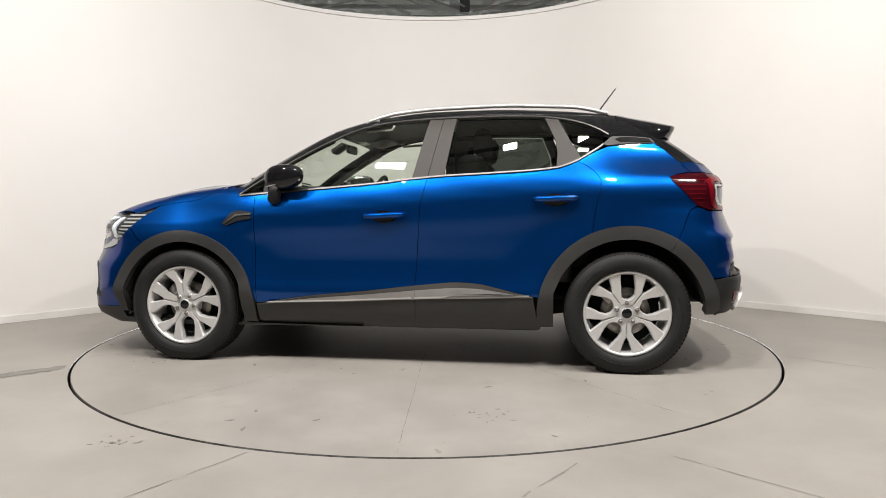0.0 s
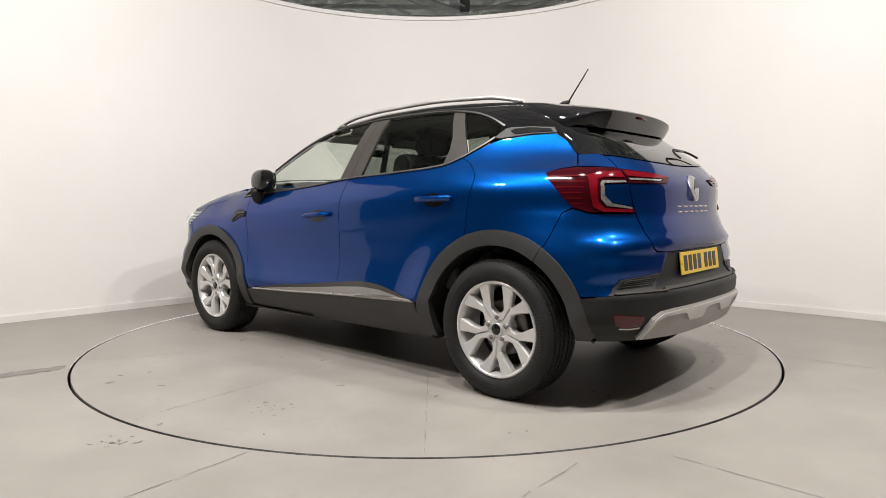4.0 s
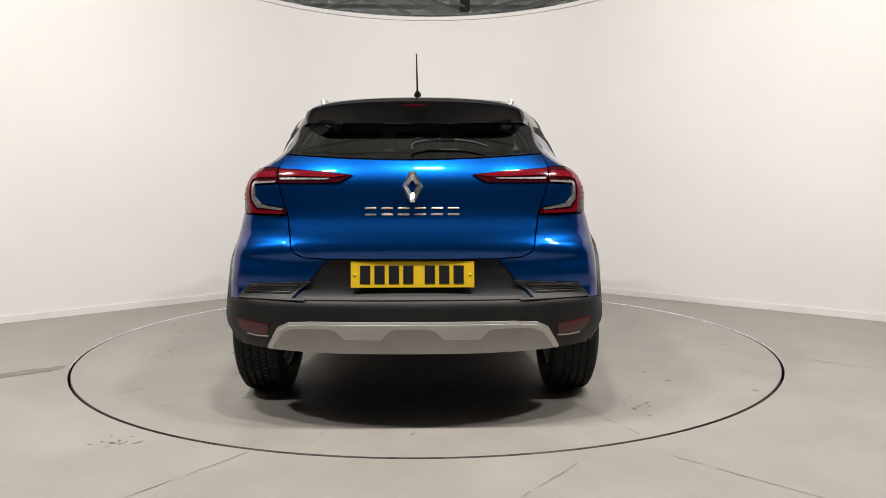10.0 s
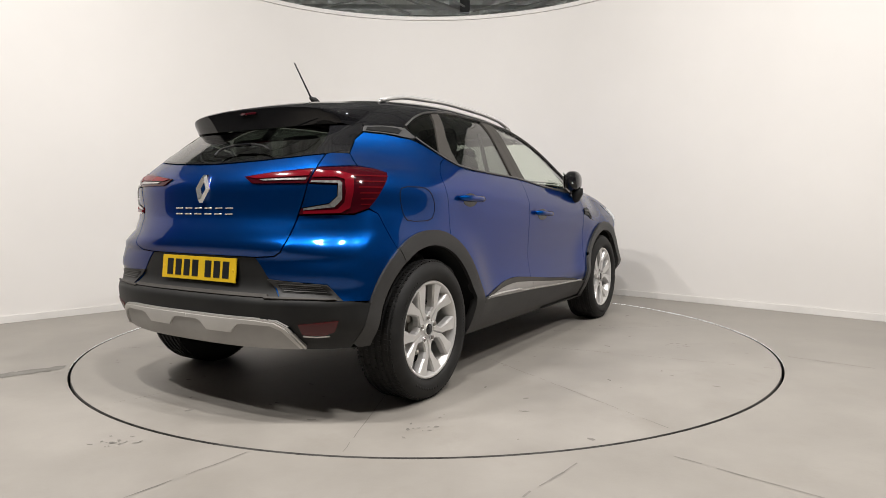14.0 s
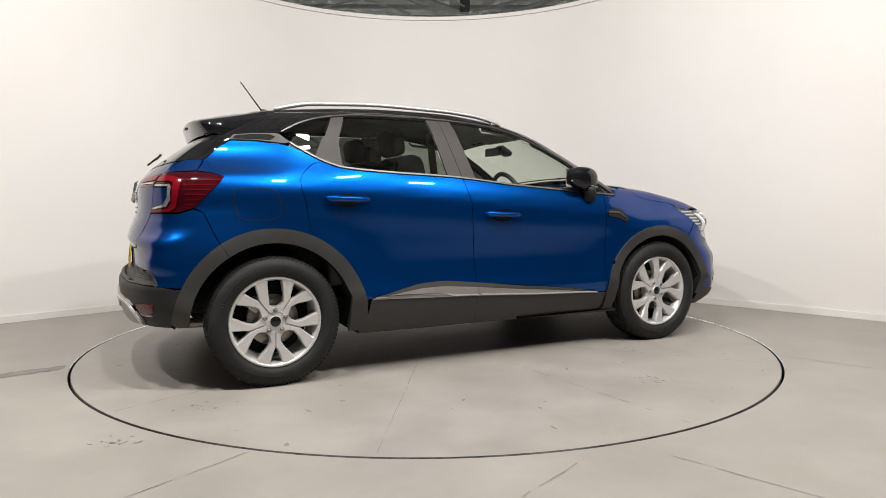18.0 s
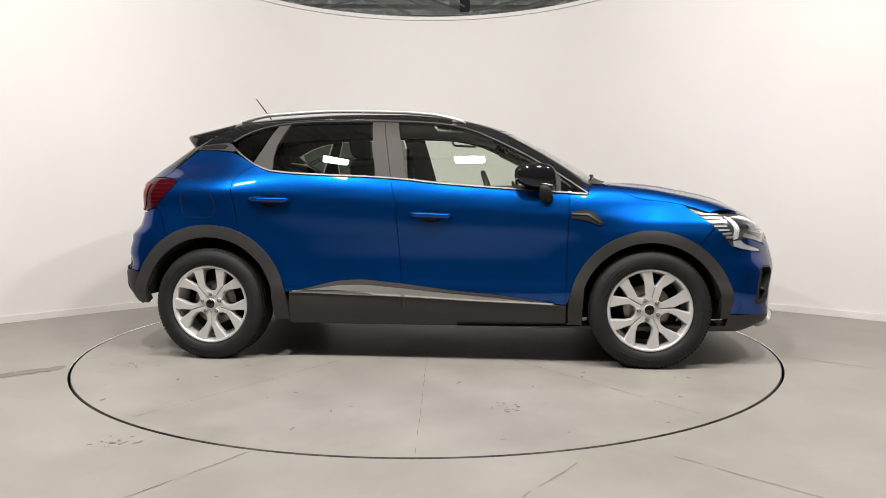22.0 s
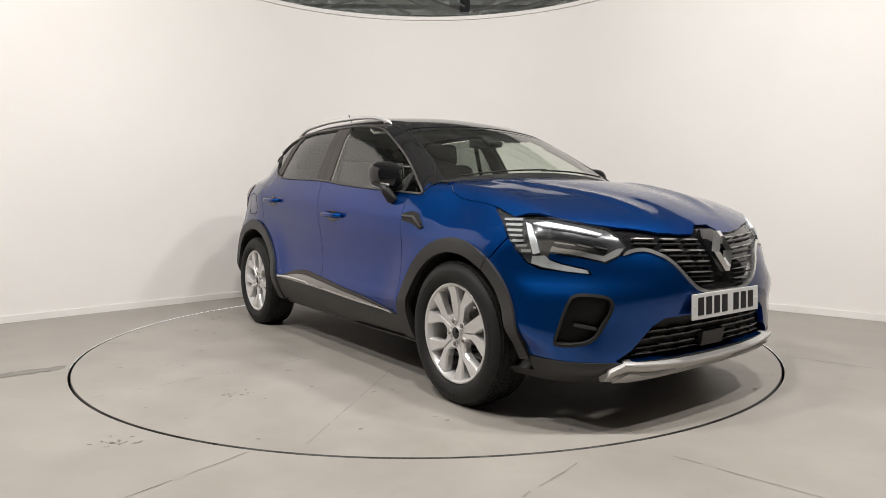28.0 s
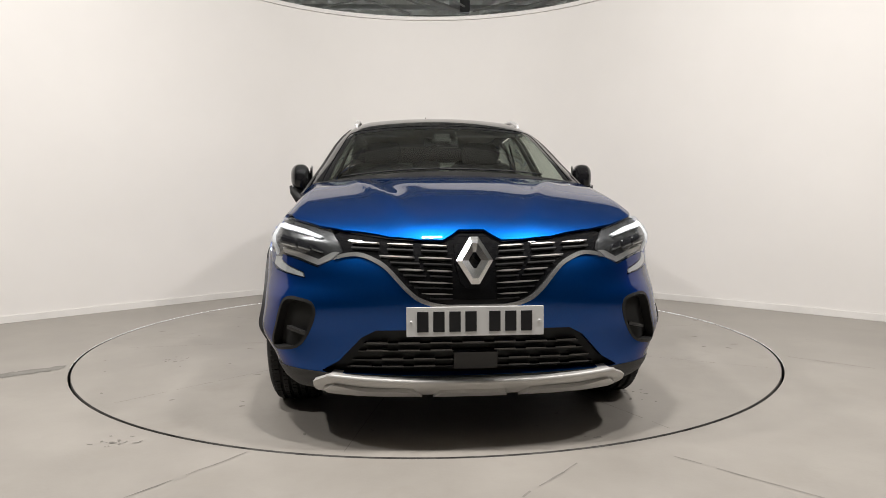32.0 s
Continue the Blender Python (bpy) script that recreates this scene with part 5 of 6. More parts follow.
def build_tail():
    rear = lambda pts: pattern(TAIL, ("rear", pts))
    # tailgate skin
    tg = [(0.0, 1.146), (0.10, 1.147), (0.30, 1.155), (0.46, 1.168), (0.575, 1.180), (0.592, 1.125), (0.583, 1.045), (0.568, 0.986), (0.548, 0.93), (0.535, 0.866), (0.522, 0.80), (0.505, 0.752), (0.465, 0.731), (0.36, 0.724), (0.0, 0.723)]
    p = rear(tg)
    p[0], p[-1] = (0.0, p[0][1]), (0.0, p[-1][1])
    gate = panel("tailgate", mirrored(p), TAIL, BLUE, car, "body-coloured tailgate", step=0.03, gap=0.0025)
    # rear glass with its black surround
    g = [(0.0, 1.150), (0.10, 1.151), (0.30, 1.159), (0.46, 1.171), (0.585, 1.186), (0.60, 1.20), (0.575, 1.27), (0.555, 1.32), (0.52, 1.36), (0.3, 1.375), (0.0, 1.378)]
    p = rear(g)
    p[0], p[-1] = (0.0, p[0][1]), (0.0, p[-1][1])
    inner = rear([(0.0, 1.158), (0.10, 1.159), (0.30, 1.167), (0.46, 1.18), (0.53, 1.19), (0.52, 1.24), (0.49, 1.30), (0.46, 1.335), (0.3, 1.345), (0.0, 1.348)])
    inner[0], inner[-1] = (0.0, inner[0][1]), (0.0, inner[-1][1])
    panel("rear_window_surround", mirrored(p), TAIL, BLACK_GLOSS, gate, "gloss black surround", lift=0.001, gap=0, depth=0.008, step=0.035, holes=[mirrored(inner)])
    panel("rear_window", mirrored(inner), TAIL, GLASS_REAR, gate, "dark tinted rear window", lift=0.0, gap=-0.004, depth=0.003, step=0.05)
    for s in (1, -1):
        c = pattern(TAIL, ("side", [(-1.47, 1.340), (-1.497, 1.300), (-1.555, 1.262), (-1.634, 1.19)]), ("rear", [(0.588, 1.187), (0.60, 1.20), (0.575, 1.27), (0.555, 1.32), (0.52, 1.36), (0.50, 1.40)]))
        c = [(s * u, v) for u, v in c]
        panel("rear_pillar", c, TAIL, BLACK_GLOSS, car, "gloss black", lift=0.0, gap=0, depth=0.01, step=0.03)
        c = pattern(TAIL, ("side", [(-1.634, 1.188), (-1.66, 1.15), (-1.675, 1.13)]), ("rear", [(0.598, 1.121), (0.5945, 1.125), (0.578, 1.18), (0.586, 1.189)]))
        panel("quarter_corner", [(s * u, v) for u, v in c], TAIL, BLUE, car, lift=0, gap=0.001, depth=0.01, step=0.02)
    # rear wiper
    w = from_front([(0.0, 1.165), (0.004, 1.19), (-0.04, 1.207), (-0.15, 1.215), (-0.26, 1.203), (-0.325, 1.182)], -1)
    w = [tuple(q) for q in w + normal_at(w) * 0.03]
    part("rear_wiper", tube(curve_through(w, 4), 0.006, 6), BLACK, gate, "black rear wiper")
    hub = rbox(bmesh.new(), tuple(np.array(w[2]) * 0.3 + np.array(w[3]) * 0.7), (0.015, 0.13, 0.014), 0.006, 3, pose(0, 0, 0, 0, 25, 0))
    part("wiper_cover", hub, BLACK_GLOSS, gate, "gloss black wiper cover")
    part("emblem", rhombus(float(-REAR(1.03)) - 0.004, 1.030, 0.046, 0.066, 0.022, -1, float(REAR(0.964) - REAR(1.096)) / 0.132), CHROME, gate, "bright rhombus emblem")
    for i in range(6):
        y = 0.178 - i * 0.0705
        for z in (0.939, 0.912):
            q = from_front([(y, z)], -1)[0]
            part("badge_bar", rbox(bmesh.new(), tuple(q), (0.008, 0.050, 0.008), 0.002, 1), BRIGHT, gate, "bright plain badge bar")
    # tail lamps
    for s in (1, -1):
        fl = lambda pts: [(s * u, v) for u, v in pts]
        outer = fl(pattern(TAIL, ("rear", [(0.588, 1.047), (0.5965, 1.118), (0.66, 1.118)]), ("side", [(-1.68, 1.121), (-1.60, 1.113), (-1.549, 1.098), (-1.57, 1.066), (-1.65, 0.985), (-1.70, 0.937), (-1.765, 0.915)]),
                           ("rear", [(0.70, 0.914), (0.547, 0.912), (0.555, 0.938), (0.672, 0.958), (0.702, 0.99), (0.702, 1.042)])))
        lamp = panel("tail_lamp", outer, TAIL, RED_DARK, car, "red tail lamp with clear hooked optic", lift=0.004, gap=0.001, depth=0.02, step=0.025)
        band = fl(rear([(0.597, 1.072), (0.602, 1.100), (0.69, 1.096), (0.732, 1.080), (0.748, 1.01), (0.738, 0.940), (0.712, 0.918), (0.566, 0.914), (0.566, 0.926), (0.70, 0.934), (0.722, 0.965), (0.728, 1.01), (0.716, 1.062), (0.69, 1.072)]))
        panel("light_band", band, TAIL, RED_BRIGHT, lamp, "bright red hooked band", lift=0.009, gap=0, depth=0.01, step=0.02)
        clear = fl(rear([(0.566, 0.930), (0.566, 0.938), (0.670, 0.957), (0.702, 0.99), (0.702, 1.046), (0.598, 1.050), (0.597, 1.057), (0.704, 1.056), (0.714, 1.045), (0.716, 0.978), (0.690, 0.944)]))
        panel("clear_optic", clear, TAIL, CLEAR_LAMP, lamp, "clear ribbed optic", lift=0.007, gap=0, depth=0.01, step=0.02)
        fill = fl(rear([(0.586, 1.044), (0.700, 1.040), (0.700, 0.992), (0.670, 0.961), (0.556, 0.941), (0.571, 0.986)]))
        panel("lamp_infill", fill, TAIL, BLUE, car, "body-coloured panel within the lamp's hook", lift=0.001, gap=0.001, depth=0.01, step=0.025)
        for i in range(6):
            z = 0.955 + i * 0.025
            x0, x1 = -1.735 - 0.002 * i, -1.69 + i * 0.026
            panel("rib", fl(ribbon(pattern(TAIL, ("side", [(x0, z), ((x0 + x1) / 2, z), (x1, z)])), 0.006)), TAIL, RED_LENS, lamp, "red side rib", lift=0.0055, gap=0, depth=0.006, step=0.04)
        inner_arm = fl(rear([(0.255, 1.079), (0.40, 1.097), (0.588, 1.113), (0.581, 1.046), (0.312, 1.047)]))
        arm = panel("tail_lamp_arm", inner_arm, TAIL, RED_DARK, gate, "red tail lamp arm on the tailgate", lift=0.006, gap=0.001, depth=0.02, step=0.025)
        panel("light_band", fl(rear([(0.275, 1.077), (0.40, 1.092), (0.583, 1.102), (0.581, 1.078), (0.33, 1.068)])), TAIL, RED_BRIGHT, arm, "bright red band", lift=0.010, gap=0, depth=0.01, step=0.02)
        panel("clear_optic", fl(rear([(0.35, 1.064), (0.575, 1.068), (0.574, 1.060), (0.37, 1.058)])), TAIL, CLEAR_LAMP, arm, "clear strip", lift=0.010, gap=0, depth=0.01, step=0.02)
    # rear bumper: painted upper corners, black lower part
    plrec = [(0.0, 0.722), (0.36, 0.721), (0.39, 0.69), (0.445, 0.62), (0.52, 0.547), (0.0, 0.545)]
    half = pattern(TAIL, ("rear", [(0.36, 0.722), (0.465, 0.729), (0.507, 0.75), (0.524, 0.80), (0.538, 0.866), (0.546, 0.909), (0.70, 0.911)]), ("side", [(-1.765, 0.911), (-1.70, 0.933)] + RA + arc(*ARCH_R, 122, 155, 12)),
                   ("rear", [(0.80, 0.545), (0.66, 0.545), (0.52, 0.547), (0.445, 0.62), (0.39, 0.69)]))
    vent = [(0.775, 0.548), (0.735, 0.592), (0.715, 0.616), (0.43, 0.631), (0.485, 0.590), (0.52, 0.550)]
    bump = None
    for s in (1, -1):
        fl = lambda pts: [(s * u, v) for u, v in pts]
        h = fl(half)
        v = fl(rear(vent))
        b = panel("bumper_corner", h, TAIL, BLUE, car, "body-coloured bumper corner", step=0.03, depth=0.02)
        fr = panel("vent_frame", v, TAIL, CLAD, b, "black vent frame", lift=0.006, gap=0, depth=0.012, step=0.03)
        panel("vent_recess", fl(rear([(0.735, 0.575), (0.705, 0.606), (0.475, 0.620), (0.52, 0.575)])), TAIL, BLACK, fr, lift=0.008, gap=0, depth=0.002, step=0.03)
        for i in range(4):
            z = 0.582 + i * 0.0105
            panel("vane", fl(ribbon(rear([(0.525 - i * 0.012, z), (0.60, z), (0.715 - i * 0.008, z)]), 0.003)), TAIL, WINDOW_STRIP, fr, lift=0.011, gap=0, depth=0.003, step=0.04)
    rec = rear(plrec)
    rec[0], rec[-1] = (0.0, rec[0][1]), (0.0, rec[-1][1])
    recp = panel("plate_recess", mirrored(rec), TAIL, BLACK, car, "black plastic plate recess", lift=-0.002, gap=0, depth=0.02, step=0.04)
    half = pattern(TAIL, ("rear", [(0.0, 0.544), (0.5, 0.545), (0.66, 0.544), (0.80, 0.543)]), ("side", arc(REAR_X, 0.33, 0.497, 156, 178, 8) + [(-1.80, 0.334)]),
                   ("rear", [(0.78, 0.346), (0.63, 0.340), (0.3, 0.338), (0.0, 0.338)]))
    half[0], half[-1] = (0.0, half[0][1]), (0.0, half[-1][1])
    bump = panel("rear_bumper", mirrored(half), TAIL, BLACK, car, "black plastic lower bumper", lift=0.012, gap=0, depth=0.05, step=0.035)
    l = rear([(y, 0.553) for y in np.linspace(-0.46, 0.46, 25)])
    panel("bumper_strip", ribbon(l, 0.013), TAIL, PILLAR, bump, "grey satin strip", lift=0.016, gap=0, depth=0.02, step=0.04)
    for s in (1, -1):
        l = rear([(s * y, 0.546 + 0.004 * (y - 0.46) / 0.3) for y in np.linspace(0.45, 0.755, 12)])
        panel("bumper_strip", ribbon(l, [0.006] * 11 + [0.003]), TAIL, PILLAR, bump, "grey slim strip", lift=0.018, gap=0, depth=0.02, step=0.04)
    sk = rear([(0.0, 0.470), (0.42, 0.470), (0.52, 0.464), (0.568, 0.442), (0.618, 0.356), (0.595, 0.347), (0.3, 0.342), (0.0, 0.341)])
    sk[0], sk[-1] = (0.0, sk[0][1]), (0.0, sk[-1][1])
    skid = panel("skid_plate", mirrored(sk), TAIL, SKID, bump, "silver painted skid plate", lift=0.022, gap=0, depth=0.03, step=0.035)
    edge = [(0.615, 0.352), (0.562, 0.436), (0.515, 0.457), (0.42, 0.463), (0.0, 0.463)]
    l = rear(edge + [(-y, z) for y, z in edge[-2::-1]])
    # The edge's highlight, laid on as a bright ribbon.
    panel("skid_highlight", ribbon(l, 0.010), TAIL, SATIN, skid, "highlight painted along the upper edge", lift=0.026, gap=0, depth=0.006, step=0.04)
    for s in (1, -1):
        step = [(0.001, 0.461), (0.42, 0.461), (0.512, 0.455), (0.558, 0.434), (0.608, 0.354), (0.594, 0.354), (0.540, 0.428), (0.49, 0.444), (0.345, 0.444), (0.315, 0.436), (0.28, 0.402), (0.13, 0.401), (0.095, 0.436), (0.065, 0.444), (0.001, 0.444)]
        # Lightened silver stands in for light on the raised step.
        panel("skid_step", rear([(s * y, z) for y, z in step]), TAIL, SKID_PALE, skid, "raised upper step, coloured paler as if it caught more light", lift=0.030, gap=0, depth=0.012, step=0.04)
        r = rear([(s * y, z) for y, z in ((0.765, 0.468), (0.61, 0.450), (0.617, 0.406), (0.70, 0.405), (0.745, 0.424))])
        rf = panel("reflector", r, TAIL, REFLECTOR, bump, "dark red reflector", lift=0.015, gap=0, depth=0.01, step=0.03)
        panel("reflector_trim", ribbon(rear([(s * 0.617, 0.400), (s * 0.67, 0.398), (s * 0.72, 0.404)]), 0.006), TAIL, SATIN, rf, lift=0.015, gap=0, depth=0.004, step=0.03)
    pl = plate(PLATE_YELLOW, bump, "yellow number plate")
    pl.matrix_local = pose(-float(REAR(0.66)) - 0.008, 0, 0.660, -6.5, 0, -90)


def build_wheel(x, s, turn, steer=0.0):
    """A wheel with its tyre, five forked spokes, nuts, cap, disc; outside towards +y of its own space."""
    hub = lathe([(0.236, -0.035), (0.243, -0.028), (0.243, -0.016), (0.237, -0.006), (0.226, -0.012), (0.215, -0.05), (0.205, -0.17), (0.215, -0.185), (0.228, -0.19), (0.228, -0.175), (0.212, -0.165)], 72)
    w = part("wheel", hub, ALLOY, car, "silver alloy wheel with dark tyre")
    # tyre
    R, prof = WHEEL_R, []
    prof += [(0.236, -0.032), (0.243, -0.010), (0.254, 0.004), (0.275, 0.012), (0.30, 0.010), (0.32, 0.001), (0.334, -0.014), (0.341, -0.026)]
    for y in (-0.052, -0.088, -0.124, -0.160):
        prof += [(R - 0.005, y + 0.008), (R - 0.011, y + 0.005), (R - 0.011, y - 0.005), (R - 0.005, y - 0.008)]
    prof += [(0.341, -0.190), (0.334, -0.202), (0.31, -0.216), (0.27, -0.218), (0.236, -0.206), (0.228, -0.19)]
    part("tyre", lathe(prof, 96), RUBBER, w, "black road tyre")
    # sidewall marks, plain raised bars
    bm = bmesh.new()
    for a0 in (20, 160, 265):
        for i in range(14):
            a = radians(a0 + i * 3.0)
            rbox(bm, (0.286 * math.cos(a), 0.0115, 0.286 * math.sin(a)), (0.007, 0.002, 0.012), 0, 1, Matrix.Rotation(-a + radians(90), 4, "Y"))
    tagged(part("sidewall_relief", bm, RUBBER, w, "raised plain bars on the sidewall"), kind="stuff")
    if "tread" not in SHEETS:
        bm = bmesh.new()
        for i in range(88):
            a = 2 * math.pi * i / 88
            turned = Matrix.Rotation(-a, 4, "Y")
            rbox(bm, (0.334 * math.cos(a), -0.0185, 0.334 * math.sin(a)), (0.008, 0.014, 0.014), 0, 1, turned)
            rbox(bm, (0.335 * math.cos(a), -0.200, 0.335 * math.sin(a)), (0.006, 0.012, 0.014), 0, 1, turned)
            for y, wide, skew in ((-0.034, 0.019, 0.0), (-0.070, 0.018, 0.5), (-0.106, 0.018, 0.0), (-0.142, 0.018, 0.5), (-0.178, 0.019, 0.0)):
                a2 = a + skew * 2 * math.pi / 88
                rbox(bm, ((R - 0.004) * math.cos(a2), y, (R - 0.004) * math.sin(a2)), (0.008, wide, 0.0208), 0, 1, Matrix.Rotation(-a2, 4, "Y"))
        SHEETS["tread"] = mesh_of("tread", bm, False)
    tagged(part("tread", SHEETS["tread"], RUBBER, w, "worn tread blocks"), kind="stuff")
    # spokes
    def polar(r, deg):
        return (r * math.cos(radians(deg)), r * math.sin(radians(deg)))
    for kk in range(5):
        base = 90 + 72 * kk + turn
        for m in (1, -1):
            # one blade: from the hub along the arm's middle line, past the slot at the rim, back along the window
            pts = [(0.052, 0.0), (0.076, m * 0.004), (0.086, m * 0.026), (0.104, m * 0.041), (0.140, m * 0.044), (0.185, m * 0.038), (0.214, m * 0.035), polar(0.231, m * 9.8), polar(0.232, m * 14),
                   polar(0.232, m * 22), polar(0.231, m * 27.0), polar(0.205, m * 28.4), polar(0.165, m * 31.5), polar(0.138, m * 35.9), polar(0.09, m * 35.9), polar(0.052, m * 35.9)]
            ca, sa = math.cos(radians(base)), math.sin(radians(base))
            q = [(u * ca - v * sa, u * sa + v * ca) for u, v in pts]
            q = q if area2(q) > 0 else q[::-1]
            bm = bmesh.new()
            n = len(q)
            dish = lambda u, v: -0.014 - 0.022 * (1 - min(1, math.hypot(u, v) / 0.22))
            back = [bm.verts.new((u, dish(u, v) - 0.040, v)) for u, v in q]
            rim = [bm.verts.new((u, dish(u, v) - 0.010, v)) for u, v in q]
            front = [bm.verts.new((u, dish(u, v), v)) for u, v in inset(q, 0.0055)]
            for i in range(n):
                j = (i + 1) % n
                bm.faces.new((back[i], back[j], rim[j], rim[i]))
                bm.faces.new((rim[i], rim[j], front[j], front[i]))
            cap = bm.faces.new(front)
            bmesh.ops.triangulate(bm, faces=[cap])
            bmesh.ops.recalc_face_normals(bm, faces=bm.faces)
            part("spoke", bm, ALLOY, w, smooth=False)
        nut = lathe([(0.0, -0.022), (0.008, -0.021), (0.010, -0.026), (0.010, -0.05)], 12)
        a = radians(base)
        bmesh.ops.translate(nut, vec=(0.057 * math.cos(a), 0.0, 0.057 * math.sin(a)), verts=nut.verts)
        part("wheel_nut", nut, IRON, w, "dark steel nut")
        cup = lathe([(0.017, -0.030), (0.0165, -0.024), (0.0145, -0.024), (0.0135, -0.05)], 16)
        bmesh.ops.translate(cup, vec=(0.057 * math.cos(a), 0.0, 0.057 * math.sin(a)), verts=cup.verts)
        part("nut_cup", cup, ALLOY, w)
    part("hub_face", lathe([(0.0, -0.034), (0.050, -0.034), (0.070, -0.038), (0.078, -0.06), (0.078, -0.10)], 48), ALLOY, w)
    part("centre_cap", lathe([(0.0, -0.018), (0.022, -0.019), (0.0275, -0.023), (0.028, -0.04)], 28), BLACK_GLOSS, w, "dark centre cap")
    part("cap_ring", lathe([(0.028, -0.021), (0.030, -0.020), (0.032, -0.024), (0.032, -0.04)], 28), ALLOY, w)
    part("brake_disc", lathe([(0.06, -0.095), (0.135, -0.095), (0.137, -0.10), (0.137, -0.118), (0.06, -0.118)], 48, closed=True), IRON, w, "rusty steel brake disc")
    part("caliper", rbox(bmesh.new(), (0.09, -0.10, 0.085), (0.075, 0.055, 0.075), 0.012, 2, Matrix.Rotation(radians(45), 4, "Y")), IRON, w, "grey brake caliper")
    part("backing_plate", lathe([(0.0, -0.135), (0.19, -0.135), (0.195, -0.15), (0.0, -0.15)], 40), LINER, w)
    w.matrix_local = pose(x, s * 0.872, WHEEL_R - 0.004, 0, 0, (0 if s > 0 else 180) + steer)
    return w


def build_under():
    """Black backing sheets added to darken the panel gaps, wheel wells and floor."""
    for flip in (False, True):
        k = dict(flip=flip)
        lin = [(0.86, 0.24), (0.87, 1.0), (0.4, 1.03), (-0.3, 1.10), (-0.9, 1.13), (-1.05, 1.17), (-1.165, 1.08), (-1.16, 0.9)] + arc(REAR_X, 0.33, 0.46, 70, -10, 16)
        panel("gap_backing", lin, SIDE, LINER, car, "black backing sheet added to darken the panel gaps", lift=-0.016, gap=0, depth=0.01, step=0.06, **k)
        lin = [(0.87, 1.0), (0.98, 1.06), (1.13, 1.05), (1.25, 0.97), (1.5, 0.93), (1.6, 0.86), (1.66, 0.80)] + arc(FRONT_X, 0.33, 0.43, 50, 185, 24) + [(0.86, 0.24)]
        panel("gap_backing", lin, SIDE, LINER, car, "black backing sheet added to darken the panel gaps", lift=-0.016, gap=0, depth=0.01, step=0.05, **k)
        lin = pattern(TAIL, ("side", [(-1.14, 0.80), (-1.16, 1.06), (-1.06, 1.18), (-1.2, 1.27), (-1.4, 1.29), (-1.5, 1.28), (-1.62, 1.18), (-1.74, 1.1), (-1.78, 0.9), (-1.82, 0.7), (-1.80, 0.45)] + arc(REAR_X, 0.33, 0.46, 175, 68, 18)))
        panel("gap_backing", lin, TAIL, LINER, car, "black backing sheet added to darken the panel gaps", lift=-0.016, gap=0, depth=0.01, step=0.05, **k)
        s = -1 if flip else 1
        for cx, r, a0, a1 in ((REAR_X, 0.425, -8, 172), (FRONT_X, 0.402, 6, 188)):
            bm = bmesh.new()
            rows = []
            for i in range(33):
                a = radians(a0 + (a1 - a0) * i / 32)
                lip = min(0.885, float(half_width(cx + r * math.cos(a), 0.33 + r * math.sin(a))) - 0.006)
                rows.append([bm.verts.new((cx + r * math.cos(a), s * y, 0.33 + r * math.sin(a))) for y in (lip, min(lip, 0.80) - 0.01, 0.52)])
            for a, b in zip(rows[:-1], rows[1:]):
                for i in range(2):
                    bm.faces.new((a[i], a[i + 1], b[i + 1], b[i]))
            bm.faces.new([row[2] for row in rows])
            part("wheel_well", bm, LINER, car, "black wheel well liner")
    for name, way, lift in (("gap_backing", NOSE, -0.055), ("gap_backing", TAIL, -0.03)):
        lim = 0.72
        poly = [(-lim, 0.24 if way is NOSE else 0.36), (lim, 0.24 if way is NOSE else 0.36), (lim, 0.84 if way is NOSE else 1.10), (-lim, 0.84 if way is NOSE else 1.10)]
        panel(name, poly, way, LINER, car, "black backing sheet added to darken the panel gaps", lift=lift, gap=0, depth=0.01, step=0.06)
    part("underbody", rbox(bmesh.new(), (0.05, 0, 0.29), (1.80, 1.52, 0.16), 0.03, 2), LINER, car, "black underbody")
    part("underbody", rbox(bmesh.new(), (1.40, 0, 0.34), (1.25, 1.05, 0.22), 0.04, 2), LINER, car, "black underbody")
    part("underbody", rbox(bmesh.new(), (-1.38, 0, 0.44), (1.05, 1.05, 0.16), 0.04, 2), LINER, car, "black underbody")
    part("axle", tube([(REAR_X, -0.72, 0.33), (REAR_X, 0.72, 0.33)], 0.04, 10), BLACK, car, "black rear axle")
    part("exhaust", tube([(-1.2, -0.40, 0.27), (-1.5, -0.42, 0.29), (-1.72, -0.45, 0.30)], 0.028, 10), IRON, car, "dull steel exhaust pipe")
    for s in (1, -1):
        part("mud_flap", rbox(bmesh.new(), (1.66, s * 0.62, 0.25), (0.012, 0.18, 0.05), 0.004, 1), BLACK, car, "black deflector before the front wheel")


